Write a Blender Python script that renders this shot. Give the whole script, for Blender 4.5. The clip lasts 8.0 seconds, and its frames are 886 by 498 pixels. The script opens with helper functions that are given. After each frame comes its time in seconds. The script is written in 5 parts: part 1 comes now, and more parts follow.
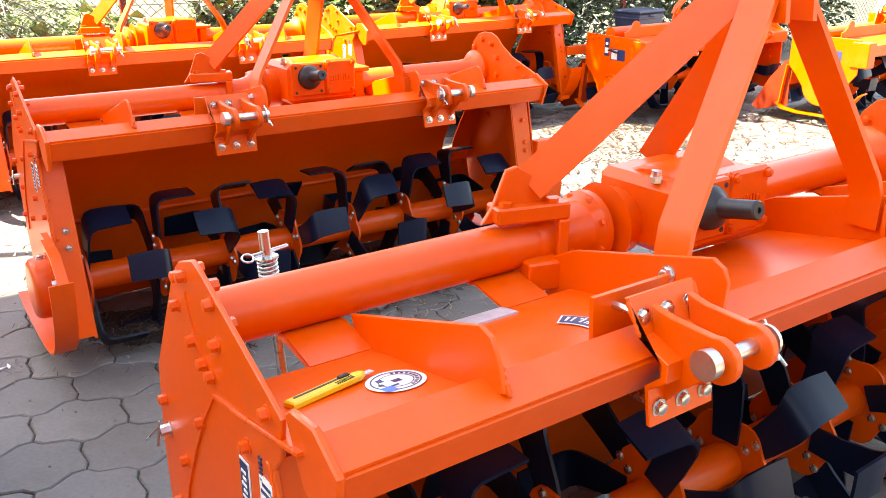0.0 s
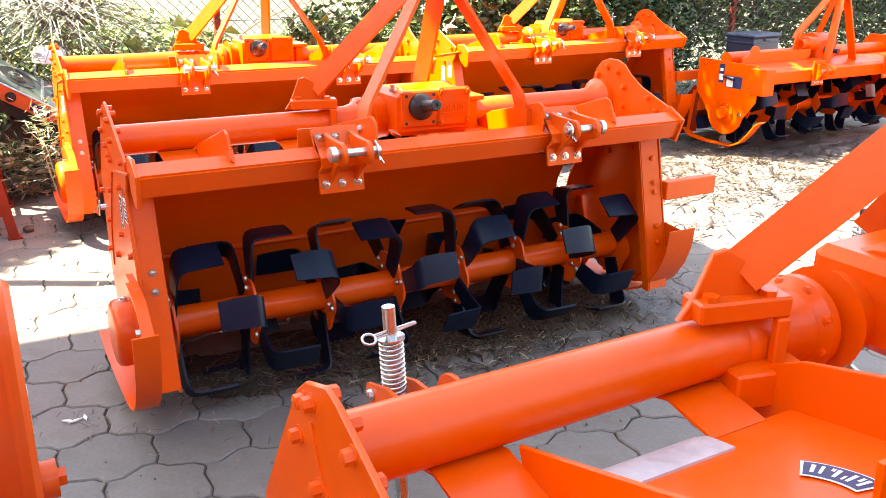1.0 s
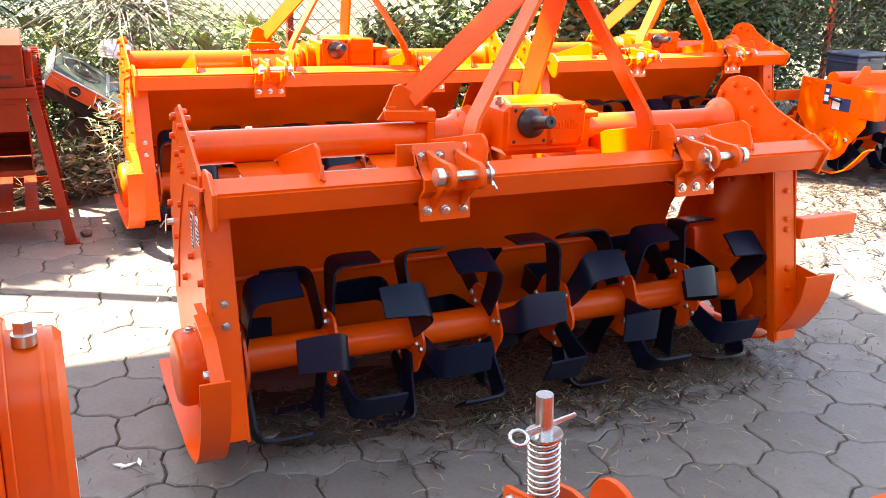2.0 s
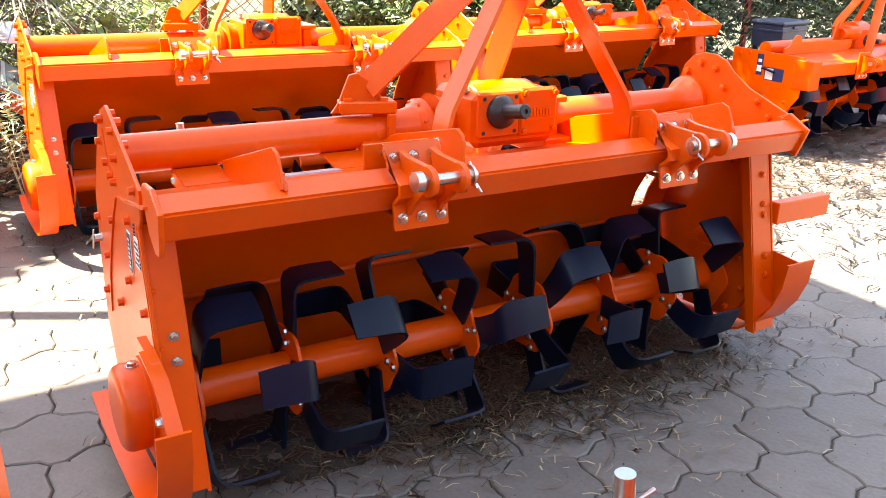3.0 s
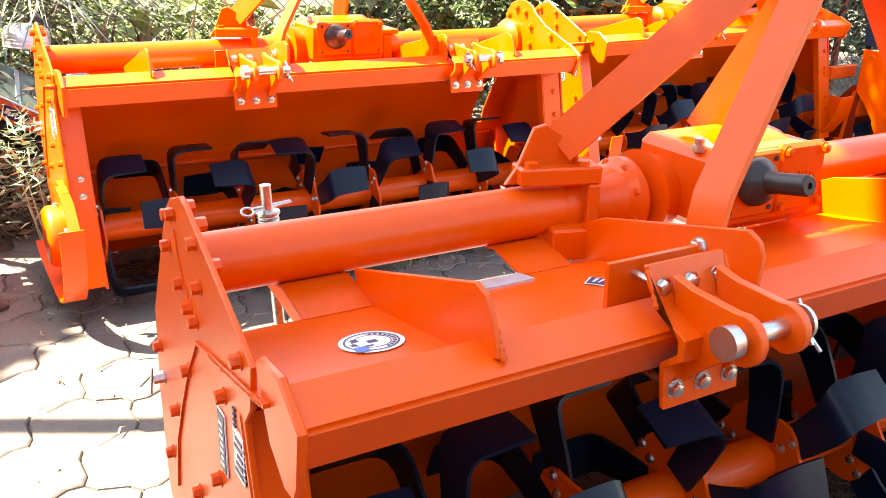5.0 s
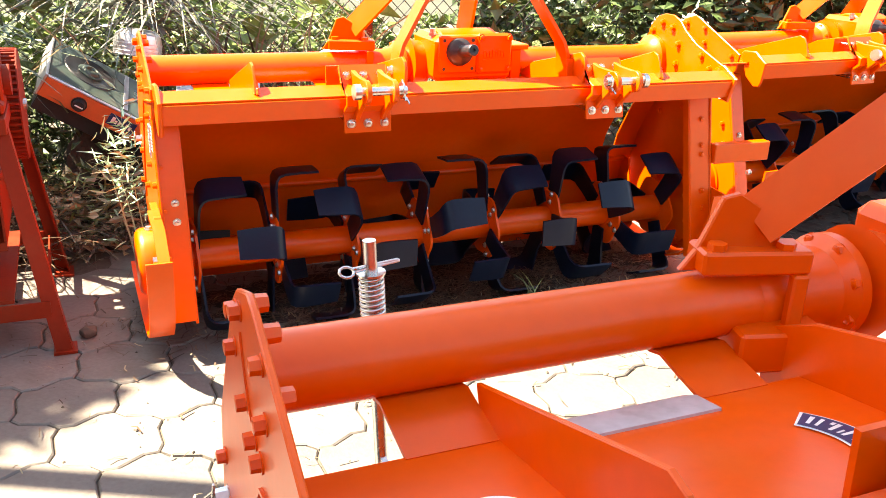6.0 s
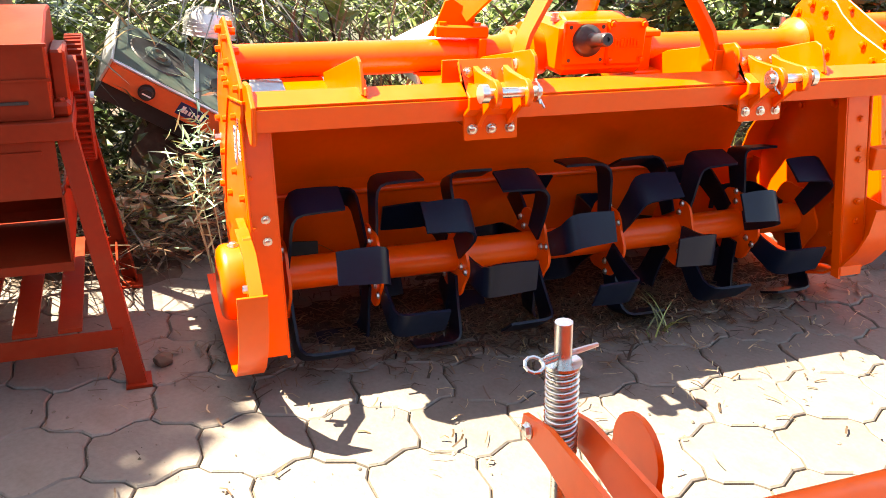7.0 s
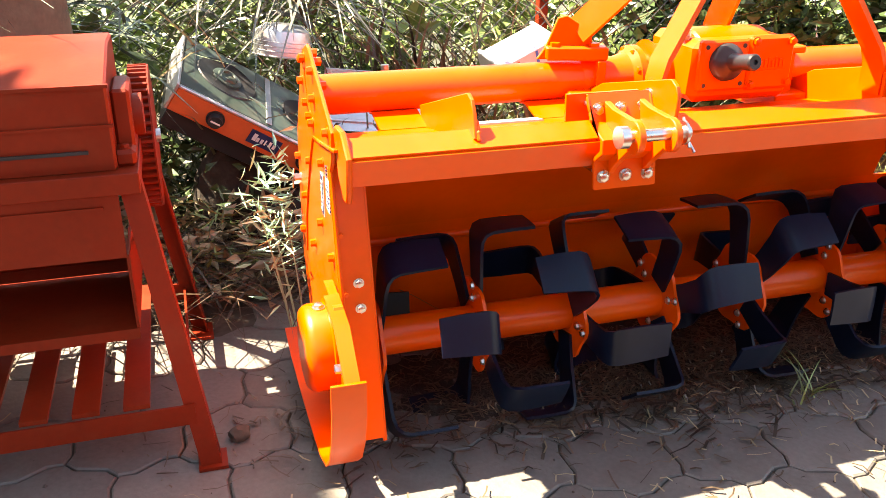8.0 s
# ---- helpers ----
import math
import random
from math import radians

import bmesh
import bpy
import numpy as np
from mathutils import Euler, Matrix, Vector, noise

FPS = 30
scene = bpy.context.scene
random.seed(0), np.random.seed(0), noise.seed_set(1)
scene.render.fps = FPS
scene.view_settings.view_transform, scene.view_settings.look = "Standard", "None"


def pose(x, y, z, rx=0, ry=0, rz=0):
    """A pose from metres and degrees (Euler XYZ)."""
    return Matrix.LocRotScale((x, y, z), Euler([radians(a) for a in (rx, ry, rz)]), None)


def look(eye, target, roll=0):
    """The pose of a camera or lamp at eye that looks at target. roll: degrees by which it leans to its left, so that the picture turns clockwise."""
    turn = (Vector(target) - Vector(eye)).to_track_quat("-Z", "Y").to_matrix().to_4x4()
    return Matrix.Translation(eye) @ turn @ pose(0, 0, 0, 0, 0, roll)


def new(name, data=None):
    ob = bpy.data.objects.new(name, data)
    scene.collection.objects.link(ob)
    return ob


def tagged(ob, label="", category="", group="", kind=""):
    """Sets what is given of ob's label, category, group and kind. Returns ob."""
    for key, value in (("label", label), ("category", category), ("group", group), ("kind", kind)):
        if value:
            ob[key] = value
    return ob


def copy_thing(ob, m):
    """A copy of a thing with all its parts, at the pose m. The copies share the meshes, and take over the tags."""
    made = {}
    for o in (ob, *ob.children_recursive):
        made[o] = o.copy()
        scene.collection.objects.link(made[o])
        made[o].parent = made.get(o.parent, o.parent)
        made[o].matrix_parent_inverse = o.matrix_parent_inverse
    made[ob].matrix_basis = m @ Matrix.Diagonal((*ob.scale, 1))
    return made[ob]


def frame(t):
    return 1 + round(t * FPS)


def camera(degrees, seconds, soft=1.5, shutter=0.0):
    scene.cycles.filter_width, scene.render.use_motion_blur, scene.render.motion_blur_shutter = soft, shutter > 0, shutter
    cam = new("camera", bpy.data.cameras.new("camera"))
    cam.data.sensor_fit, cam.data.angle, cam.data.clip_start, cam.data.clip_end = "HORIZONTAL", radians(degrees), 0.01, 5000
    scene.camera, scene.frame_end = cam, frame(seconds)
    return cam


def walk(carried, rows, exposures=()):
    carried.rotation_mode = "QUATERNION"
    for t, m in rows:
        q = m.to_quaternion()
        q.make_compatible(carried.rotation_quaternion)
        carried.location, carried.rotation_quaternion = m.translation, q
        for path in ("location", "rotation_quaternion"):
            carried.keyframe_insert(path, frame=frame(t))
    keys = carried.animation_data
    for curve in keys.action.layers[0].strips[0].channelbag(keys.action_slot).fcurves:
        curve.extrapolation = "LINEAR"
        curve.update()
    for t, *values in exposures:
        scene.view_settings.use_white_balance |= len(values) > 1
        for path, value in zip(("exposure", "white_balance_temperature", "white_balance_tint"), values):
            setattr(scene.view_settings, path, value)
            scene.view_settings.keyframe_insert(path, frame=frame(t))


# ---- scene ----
cam = camera(53.8, 8.0, soft=0.8)
PATH = [
    (0, (-0.178, -0.019, 1.338), (0.869, 1.545, 0.661), 0.06),
    (0.5, (-0.171, 0.202, 1.325), (0.842, 1.806, 0.692), 1.28),
    (1, (-0.116, 0.374, 1.333), (0.798, 2.032, 0.688), 0.62),
    (1.5, (-0.076, 0.527, 1.329), (0.731, 2.249, 0.710), 0.10),
    (2, (-0.098, 0.778, 1.292), (0.723, 2.488, 0.658), 2.31),
    (2.2, (-0.121, 0.873, 1.296), (0.747, 2.559, 0.659), 2.80),
    (3.3, (-0.117, 1.184, 1.291), (0.883, 2.771, 0.595), 1.73),
    (3.5, (-0.087, 1.282, 1.289), (0.883, 2.884, 0.589), 1.65),
    (4, (-0.065, 1.474, 1.285), (0.832, 3.119, 0.586), 2.52),
    (4.2, (-0.046, 1.606, 1.270), (0.847, 3.253, 0.571), 2.70),
    (5.3, (0.000, 2.075, 1.266), (0.975, 3.667, 0.548), 1.80),
    (5.5, (0.041, 2.147, 1.266), (0.940, 3.780, 0.540), 1.35),
    (6, (0.109, 2.318, 1.254), (0.852, 4.033, 0.541), 2.29),
    (6.5, (0.067, 2.575, 1.229), (0.769, 4.287, 0.470), 3.60),
    (7, (0.047, 2.774, 1.254), (0.698, 4.493, 0.466), 2.20),
    (7.5, (0.013, 2.909, 1.266), (0.575, 4.652, 0.462), 1.52),
    (8, (0.029, 3.160, 1.269), (0.564, 4.910, 0.461), 0.57),
]
EXPOSURES = [(0, 3.52, 8800, 10), (1, 3.50, 8800, 10), (2, 3.38, 8800, 10), (4, 3.36, 8800, 10), (5.5, 3.10, 8800, 10), (6, 2.90, 8800, 10), (6.5, 2.88, 8800, 10), (7.5, 2.80, 8800, 10), (8, 2.80, 8800, 10)]
walk(cam, [(t, look(eye, target, roll)) for t, eye, target, roll in PATH], EXPOSURES)

# ---- light ----
world = bpy.data.worlds.new("sky")
scene.world = world
world.use_nodes = True
wn = world.node_tree.nodes
sky = wn.new("ShaderNodeTexSky")
sky.sky_type = "NISHITA"
sky.sun_disc = False
SUN_WAY = Vector((0.55, -0.285, -1.0)).normalized()
sky.sun_elevation = math.asin(-SUN_WAY.z)
sky.sun_rotation = math.atan2(-SUN_WAY.x, -SUN_WAY.y)
sky.dust_density = 1.0
wn["Background"].inputs["Strength"].default_value = 0.107
world.node_tree.links.new(sky.outputs["Color"], wn["Background"].inputs["Color"])
sun = new("sun", bpy.data.lights.new("sun", "SUN"))
sun.data.energy = 5.0
sun.data.angle = radians(0.5)
sun.data.color = (1.0, 0.955, 0.885)
sun.matrix_world = look((0, 0, 10), Vector((0, 0, 10)) + SUN_WAY)


# ---- materials ----
def material(name, color, rough=0.5, metal=0.0, vary=0.12, scale=6.0, fine=90.0, bump=0.15, dirt=None, dirt_amount=0.3, coat=0.0, island=0.0, ob_random=0.0, fleck=0.5, coat_rough=0.15, specular=0.5):
    """A procedural surface: large and fine variation of colour, gloss and relief, and dirt in patches."""
    m = bpy.data.materials.new(name)
    m.use_nodes = True
    n, l = m.node_tree.nodes, m.node_tree.links
    b = n["Principled BSDF"]
    b.inputs["Metallic"].default_value = metal
    b.inputs["Coat Weight"].default_value = coat
    b.inputs["Coat Roughness"].default_value = coat_rough
    b.inputs["Specular IOR Level"].default_value = specular
    tc = n.new("ShaderNodeTexCoord")
    big, small = n.new("ShaderNodeTexNoise"), n.new("ShaderNodeTexNoise")
    big.inputs["Scale"].default_value, small.inputs["Scale"].default_value = scale, fine
    big.inputs["Detail"].default_value, small.inputs["Detail"].default_value = 5.0, 3.0
    for q in (big, small):
        l.new(tc.outputs["Object"], q.inputs["Vector"])
    add = n.new("ShaderNodeMath")
    add.operation = "MULTIPLY_ADD"
    l.new(small.outputs["Fac"], add.inputs[0])
    add.inputs[1].default_value = fleck
    l.new(big.outputs["Fac"], add.inputs[2])
    ramp = n.new("ShaderNodeMapRange")
    ramp.inputs["From Min"].default_value, ramp.inputs["From Max"].default_value = 0.25 + fleck * 0.3, 0.75 + fleck * 0.7
    ramp.inputs["To Min"].default_value, ramp.inputs["To Max"].default_value = 1.0 - vary, 1.0 + vary
    l.new(add.outputs[0], ramp.inputs["Value"])
    value = ramp.outputs["Result"]
    for amount, source in ((island, "island"), (ob_random, "object")):
        if amount:
            geo = n.new("ShaderNodeNewGeometry" if source == "island" else "ShaderNodeObjectInfo")
            r = n.new("ShaderNodeMapRange")
            r.inputs["To Min"].default_value, r.inputs["To Max"].default_value = 1.0 - amount, 1.0 + amount
            l.new(geo.outputs["Random Per Island" if source == "island" else "Random"], r.inputs["Value"])
            mul = n.new("ShaderNodeMath")
            mul.operation = "MULTIPLY"
            l.new(value, mul.inputs[0])
            l.new(r.outputs["Result"], mul.inputs[1])
            value = mul.outputs[0]
    mix = n.new("ShaderNodeVectorMath")
    mix.operation = "SCALE"
    mix.inputs[0].default_value = color
    l.new(value, mix.inputs["Scale"])
    out = mix.outputs["Vector"]
    if dirt:
        d = n.new("ShaderNodeTexNoise")
        d.inputs["Scale"].default_value = scale * 2.3
        d.inputs["Detail"].default_value = 8.0
        l.new(tc.outputs["Object"], d.inputs["Vector"])
        dr = n.new("ShaderNodeMapRange")
        dr.inputs["From Min"].default_value, dr.inputs["From Max"].default_value = 0.52, 0.75
        dr.inputs["To Max"].default_value = dirt_amount
        l.new(d.outputs["Fac"], dr.inputs["Value"])
        mc = n.new("ShaderNodeMix")
        mc.data_type = "RGBA"
        l.new(dr.outputs["Result"], mc.inputs[0])
        l.new(out, mc.inputs[6])
        mc.inputs[7].default_value = (*dirt, 1)
        out = mc.outputs[2]
    l.new(out, b.inputs["Base Color"])
    rr = n.new("ShaderNodeMapRange")
    rr.inputs["To Min"].default_value, rr.inputs["To Max"].default_value = max(rough - 0.1, 0.03), min(rough + 0.12, 1.0)
    l.new(big.outputs["Fac"], rr.inputs["Value"])
    l.new(rr.outputs["Result"], b.inputs["Roughness"])
    if bump:
        bp = n.new("ShaderNodeBump")
        bp.inputs["Strength"].default_value = bump
        bp.inputs["Distance"].default_value = 0.004
        l.new(add.outputs[0], bp.inputs["Height"])
        l.new(bp.outputs["Normal"], b.inputs["Normal"])
    return m


ORANGE = material("orange_paint", (0.74, 0.080, 0.003), 0.36, 0.0, 0.09, 3.0, 45.0, 0.07, (0.62, 0.15, 0.045), 0.22, coat=0.14, coat_rough=0.18, specular=0.28, ob_random=0.05)
RED = material("red_oxide_paint", (0.21, 0.018, 0.0045), 0.5, 0.0, 0.18, 4.0, 60.0, 0.12, (0.24, 0.05, 0.02), 0.35, specular=0.2)
BLADE = material("black_blade_paint", (0.003, 0.0075, 0.022), 0.34, 0.0, 0.3, 8.0, 80.0, 0.05, (0.012, 0.014, 0.018), 0.15, specular=0.2)
STEEL = material("zinc_steel", (0.62, 0.62, 0.60), 0.28, 1.0, 0.12, 20.0, 150.0, 0.1)
DARK = material("dark_iron", (0.03, 0.03, 0.032), 0.4, 0.3, 0.3, 10.0, 100.0, 0.1)
WHITE = material("white_label", (0.78, 0.78, 0.76), 0.4, 0.0, 0.05, 10.0, 80.0, 0.02)
NAVY = material("navy_print", (0.02, 0.03, 0.10), 0.4, 0.0, 0.1, 10.0, 80.0, 0.0)
BLUE = material("blue_print", (0.05, 0.16, 0.50), 0.4, 0.0, 0.1, 10.0, 80.0, 0.0)
PALE = material("pale_grey_sheet", (0.52, 0.50, 0.52), 0.45, 0.3, 0.2, 14.0, 70.0, 0.1, (0.25, 0.23, 0.23), 0.5)
YELLOW = material("yellow_plastic", (0.80, 0.50, 0.02), 0.35, 0.0, 0.05, 10.0, 80.0, 0.03)
PAVER = material("concrete_paver", (0.148, 0.134, 0.121), 0.60, 0.0, 0.25, 3.0, 70.0, 0.5, (0.10, 0.082, 0.066), 0.65, ob_random=0.12, fleck=0.8)
PAVERS = material("concrete_pavers_joined", (0.148, 0.134, 0.121), 0.60, 0.0, 0.25, 3.0, 70.0, 0.5, (0.10, 0.082, 0.066), 0.65, island=0.12, fleck=0.8)
SOIL = material("sandy_joint_soil", (0.10, 0.078, 0.06), 0.95, 0.0, 0.35, 1.5, 50.0, 0.8, (0.07, 0.05, 0.035), 0.7, fleck=0.8)


# ---- mesh helpers ----
def part(name, bm, mat, parent=None, label="", smooth=35.0):
    """Links a bmesh as one mesh object under parent."""
    me = bpy.data.meshes.new(name)
    bm.normal_update()
    bm.to_mesh(me)
    bm.free()
    me.materials.append(mat)
    if smooth:
        me.shade_smooth()
        me.set_sharp_from_angle(angle=radians(smooth))
    ob = new(name, me)
    ob.parent = parent
    if label:
        tagged(ob, label)
    return ob


def shared(name, me, parent, loc, rot=(0, 0, 0), label=""):
    """One more object on mesh data that already stands."""
    ob = new(name, me)
    ob.parent = parent
    ob.location = loc
    ob.rotation_euler = rot
    if label:
        tagged(ob, label)
    return ob


def mesh_of(name, bm, mat, smooth=35.0):
    me = bpy.data.meshes.new(name)
    bm.normal_update()
    bm.to_mesh(me)
    bm.free()
    me.materials.append(mat)
    if smooth:
        me.shade_smooth()
        me.set_sharp_from_angle(angle=radians(smooth))
    return me


def box(bm, x0, x1, y0, y1, z0, z1, bevel=0.0, m=None):
    v = bmesh.ops.create_cube(bm, size=1.0)["verts"]
    for p in v:
        p.co = Vector((x0 + (p.co.x + 0.5) * (x1 - x0), y0 + (p.co.y + 0.5) * (y1 - y0), z0 + (p.co.z + 0.5) * (z1 - z0)))
    if bevel:
        e = list({e for p in v for e in p.link_edges})
        made = bmesh.ops.bevel(bm, geom=e, offset=bevel, segments=1, affect="EDGES")
        v = list({w for f in made["faces"] for w in f.verts} | {p for p in v if p.is_valid})
    if m is not None:
        bmesh.ops.transform(bm, matrix=m, verts=v)
    return bm


def prism(bm, outline, a, b, axis="x", bevel=0.0):
    """A plate: an outline in the two other axes, from a to b along axis."""
    def at(p, q):
        return {"x": (q, p[0], p[1]), "y": (p[0], q, p[1]), "z": (p[0], p[1], q)}[axis]
    low, high = [bm.verts.new(at(p, a)) for p in outline], [bm.verts.new(at(p, b)) for p in outline]
    n = len(outline)
    faces = [bm.faces.new(low[::-1]), bm.faces.new(high)]
    faces += [bm.faces.new((low[i], low[(i + 1) % n], high[(i + 1) % n], high[i])) for i in range(n)]
    bmesh.ops.recalc_face_normals(bm, faces=faces)
    if bevel:
        e = list({e for f in faces[:2] for e in f.edges})
        bmesh.ops.bevel(bm, geom=e, offset=bevel, segments=1, affect="EDGES")
    return bm


def sheet(bm, line, thick, a, b):
    """A bent sheet: a line in y and z, of that thickness, from a to b along x."""
    pts = [Vector(p) for p in line]
    normals = []
    for i in range(len(pts)):
        d = (pts[min(i + 1, len(pts) - 1)] - pts[max(i - 1, 0)]).normalized()
        normals.append(Vector((-d.y, d.x)))
    outline = [tuple(p) for p in pts] + [tuple(p - n * thick) for p, n in zip(reversed(pts), reversed(normals))]
    n = len(pts)
    low, high = [bm.verts.new((a, *p)) for p in outline], [bm.verts.new((b, *p)) for p in outline]
    faces = []
    for i in range(n - 1):
        j = 2 * n - 1 - i
        faces += [bm.faces.new((low[i], low[i + 1], low[j - 1], low[j])), bm.faces.new((high[i], high[j], high[j - 1], high[i + 1]))]
    for i in range(2 * n):
        k = (i + 1) % (2 * n)
        faces.append(bm.faces.new((low[i], low[k], high[k], high[i])))
    bmesh.ops.recalc_face_normals(bm, faces=faces)
    return bm


def rod(bm, p, q, r, r2=None, n=20):
    """A round bar from p to q."""
    p, q = Vector(p), Vector(q)
    d = q - p
    m = Matrix.Translation((p + q) / 2) @ d.to_track_quat("Z", "Y").to_matrix().to_4x4()
    bmesh.ops.create_cone(bm, cap_ends=True, segments=n, radius1=r, radius2=r if r2 is None else r2, depth=d.length, matrix=m)
    return bm


def lathe(bm, profile, axis_m, n=28):
    """A turned shape: (radius, height) pairs round the local z of axis_m."""
    rings = []
    for r, h in profile:
        rings.append([bm.verts.new(axis_m @ Vector((r * math.cos(2 * math.pi * k / n), r * math.sin(2 * math.pi * k / n), h))) for k in range(n)])
    faces = []
    for u, v in zip(rings, rings[1:]):
        faces += [bm.faces.new((u[k], u[(k + 1) % n], v[(k + 1) % n], v[k])) for k in range(n)]
    faces += [bm.faces.new(rings[0][::-1]), bm.faces.new(rings[-1])]
    bmesh.ops.recalc_face_normals(bm, faces=faces)
    return bm


def flat_bar(bm, points, across, thick, width):
    """A bent flat bar along points; across is the direction of its width."""
    across = Vector(across).normalized()
    pts = [Vector(p) for p in points]
    rows = []
    for i, p in enumerate(pts):
        d = (pts[min(i + 1, len(pts) - 1)] - pts[max(i - 1, 0)]).normalized()
        w = (across - d * across.dot(d)).normalized() * width / 2
        t = d.cross(w).normalized() * thick / 2
        rows.append([bm.verts.new(p + s * w + u * t) for s, u in ((-1, -1), (1, -1), (1, 1), (-1, 1))])
    faces = [bm.faces.new(rows[0][::-1]), bm.faces.new(rows[-1])]
    for u, v in zip(rows, rows[1:]):
        faces += [bm.faces.new((u[k], u[(k + 1) % 4], v[(k + 1) % 4], v[k])) for k in range(4)]
    bmesh.ops.recalc_face_normals(bm, faces=faces)
    return bm


def arc(cy, cz, r, a, b, n):
    return [(cy + r * math.cos(radians(a + (b - a) * k / n)), cz + r * math.sin(radians(a + (b - a) * k / n))) for k in range(n + 1)]


TO_X = Matrix.Rotation(radians(90), 4, "Y")
TO_FRONT = Matrix.Rotation(radians(90), 4, "X")
BOLTS = {}


def bolt(parent, loc, axis, r, mat, high=0.6):
    """A hexagon bolt head with its washer, standing off a surface along axis: 'front', 'left', 'right' or 'up'."""
    key = (r, mat.name, high)
    if key not in BOLTS:
        bm = bmesh.new()
        rod(bm, (0, 0, 0), (0, 0, r * 0.18), r * 1.25, n=14)
        rod(bm, (0, 0, r * 0.18), (0, 0, r * (0.18 + high)), r, r * 0.93, n=6)
        rod(bm, (0, 0, r * (0.18 + high)), (0, 0, r * (0.24 + high)), r * 0.8, r * 0.7, n=6)
        BOLTS[key] = mesh_of("bolt", bm, mat)
    rot = {"front": (radians(90), 0, 0), "left": (0, radians(-90), 0), "right": (0, radians(90), 0), "up": (0, 0, 0), "back": (radians(-90), 0, 0)}[axis]
    return shared("bolt", BOLTS[key], parent, loc, rot)


def weld(parent, p, q, r=0.0042):
    """A rippled bead of weld from p to q."""
    p, q = Vector(p), Vector(q)
    steps = max(int((q - p).length / 0.005), 4)
    m = Matrix.Translation(p) @ (q - p).to_track_quat("Z", "Y").to_matrix().to_4x4()
    prof = [(r * (0.75 + 0.3 * (k % 2) + 0.35 * noise.noise((k * 0.7, p.x * 9, p.y * 9))), (q - p).length * k / steps) for k in range(steps + 1)]
    return part("weld_bead", lathe(bmesh.new(), prof, m, 8), ORANGE, parent)


# ---- the rotary tiller: x along its width, its front towards -y ----
AXIS_Y, AXIS_Z = 0.262, 0.238


def blade_mesh(side):
    """An L-shaped tine: a radial arm that bends into a broad axial plate."""
    bm = bmesh.new()
    path = [(0.004, 0.055), (0.004, 0.13), (0.004, 0.196), (0.008, 0.220), (0.018, 0.234), (0.036, 0.240), (0.09, 0.241), (0.146, 0.240)]
    width = [0.064, 0.072, 0.082, 0.090, 0.095, 0.096, 0.093, 0.086]
    lead = [0.0, 0.0, 0.006, 0.014, 0.022, 0.026, 0.028, 0.028]
    rows = []
    for i, ((x, r), w, o) in enumerate(zip(path, width, lead)):
        a, b = path[max(i - 1, 0)], path[min(i + 1, len(path) - 1)]
        d = Vector((b[0] - a[0], b[1] - a[1])).normalized()
        nrm = Vector((-d.y, d.x)) * 0.0038
        rows.append([bm.verts.new((side * (x + s * nrm.x), o + u * w / 2, r + s * nrm.y - 0.015 * abs(u) * w * (i > 3))) for s, u in ((-1, -1), (-1, 0), (-1, 1), (1, 1), (1, 0), (1, -1))])
    faces = [bm.faces.new(rows[0][::-1]), bm.faces.new(rows[-1])]
    for u, v in zip(rows, rows[1:]):
        faces += [bm.faces.new((u[k], u[(k + 1) % 6], v[(k + 1) % 6], v[k])) for k in range(6)]
    bmesh.ops.recalc_face_normals(bm, faces=faces)
    return mesh_of("blade", bm, BLADE, 40)


def side_outline(round_top):
    """The outline of a side plate, in y and z: its front edge leans forward towards the ground."""
    foot = [(0.57, 0.14), (0.50, 0.10), (0.12, 0.10), (0.05, 0.115)]
    if round_top:
        top = [(0.10, 0.808), (0.24, 0.855), (0.31, 0.895), (0.345, 0.926), (0.39, 0.941), (0.44, 0.941), (0.487, 0.926), (0.520, 0.892), (0.545, 0.83), (0.555, 0.75), (0.575, 0.45)]
        return [(0.012, 0.15), (0.125, 0.69), (0.06, 0.72), (0.03, 0.785)] + top + foot
    top = [(0.165, 0.797), (0.385, 0.899), (0.41, 0.906), (0.47, 0.886), (0.50, 0.862), (0.56, 0.770), (0.635, 0.65), (0.655, 0.50), (0.650, 0.30)]
    return [(0.020, 0.15), (0.170, 0.69), (0.145, 0.72), (0.135, 0.782)] + top + foot


def drawn_in(x):
    return x - 0.03 * min(max((x - 1.45) / 0.4, 0.0), 1.0)


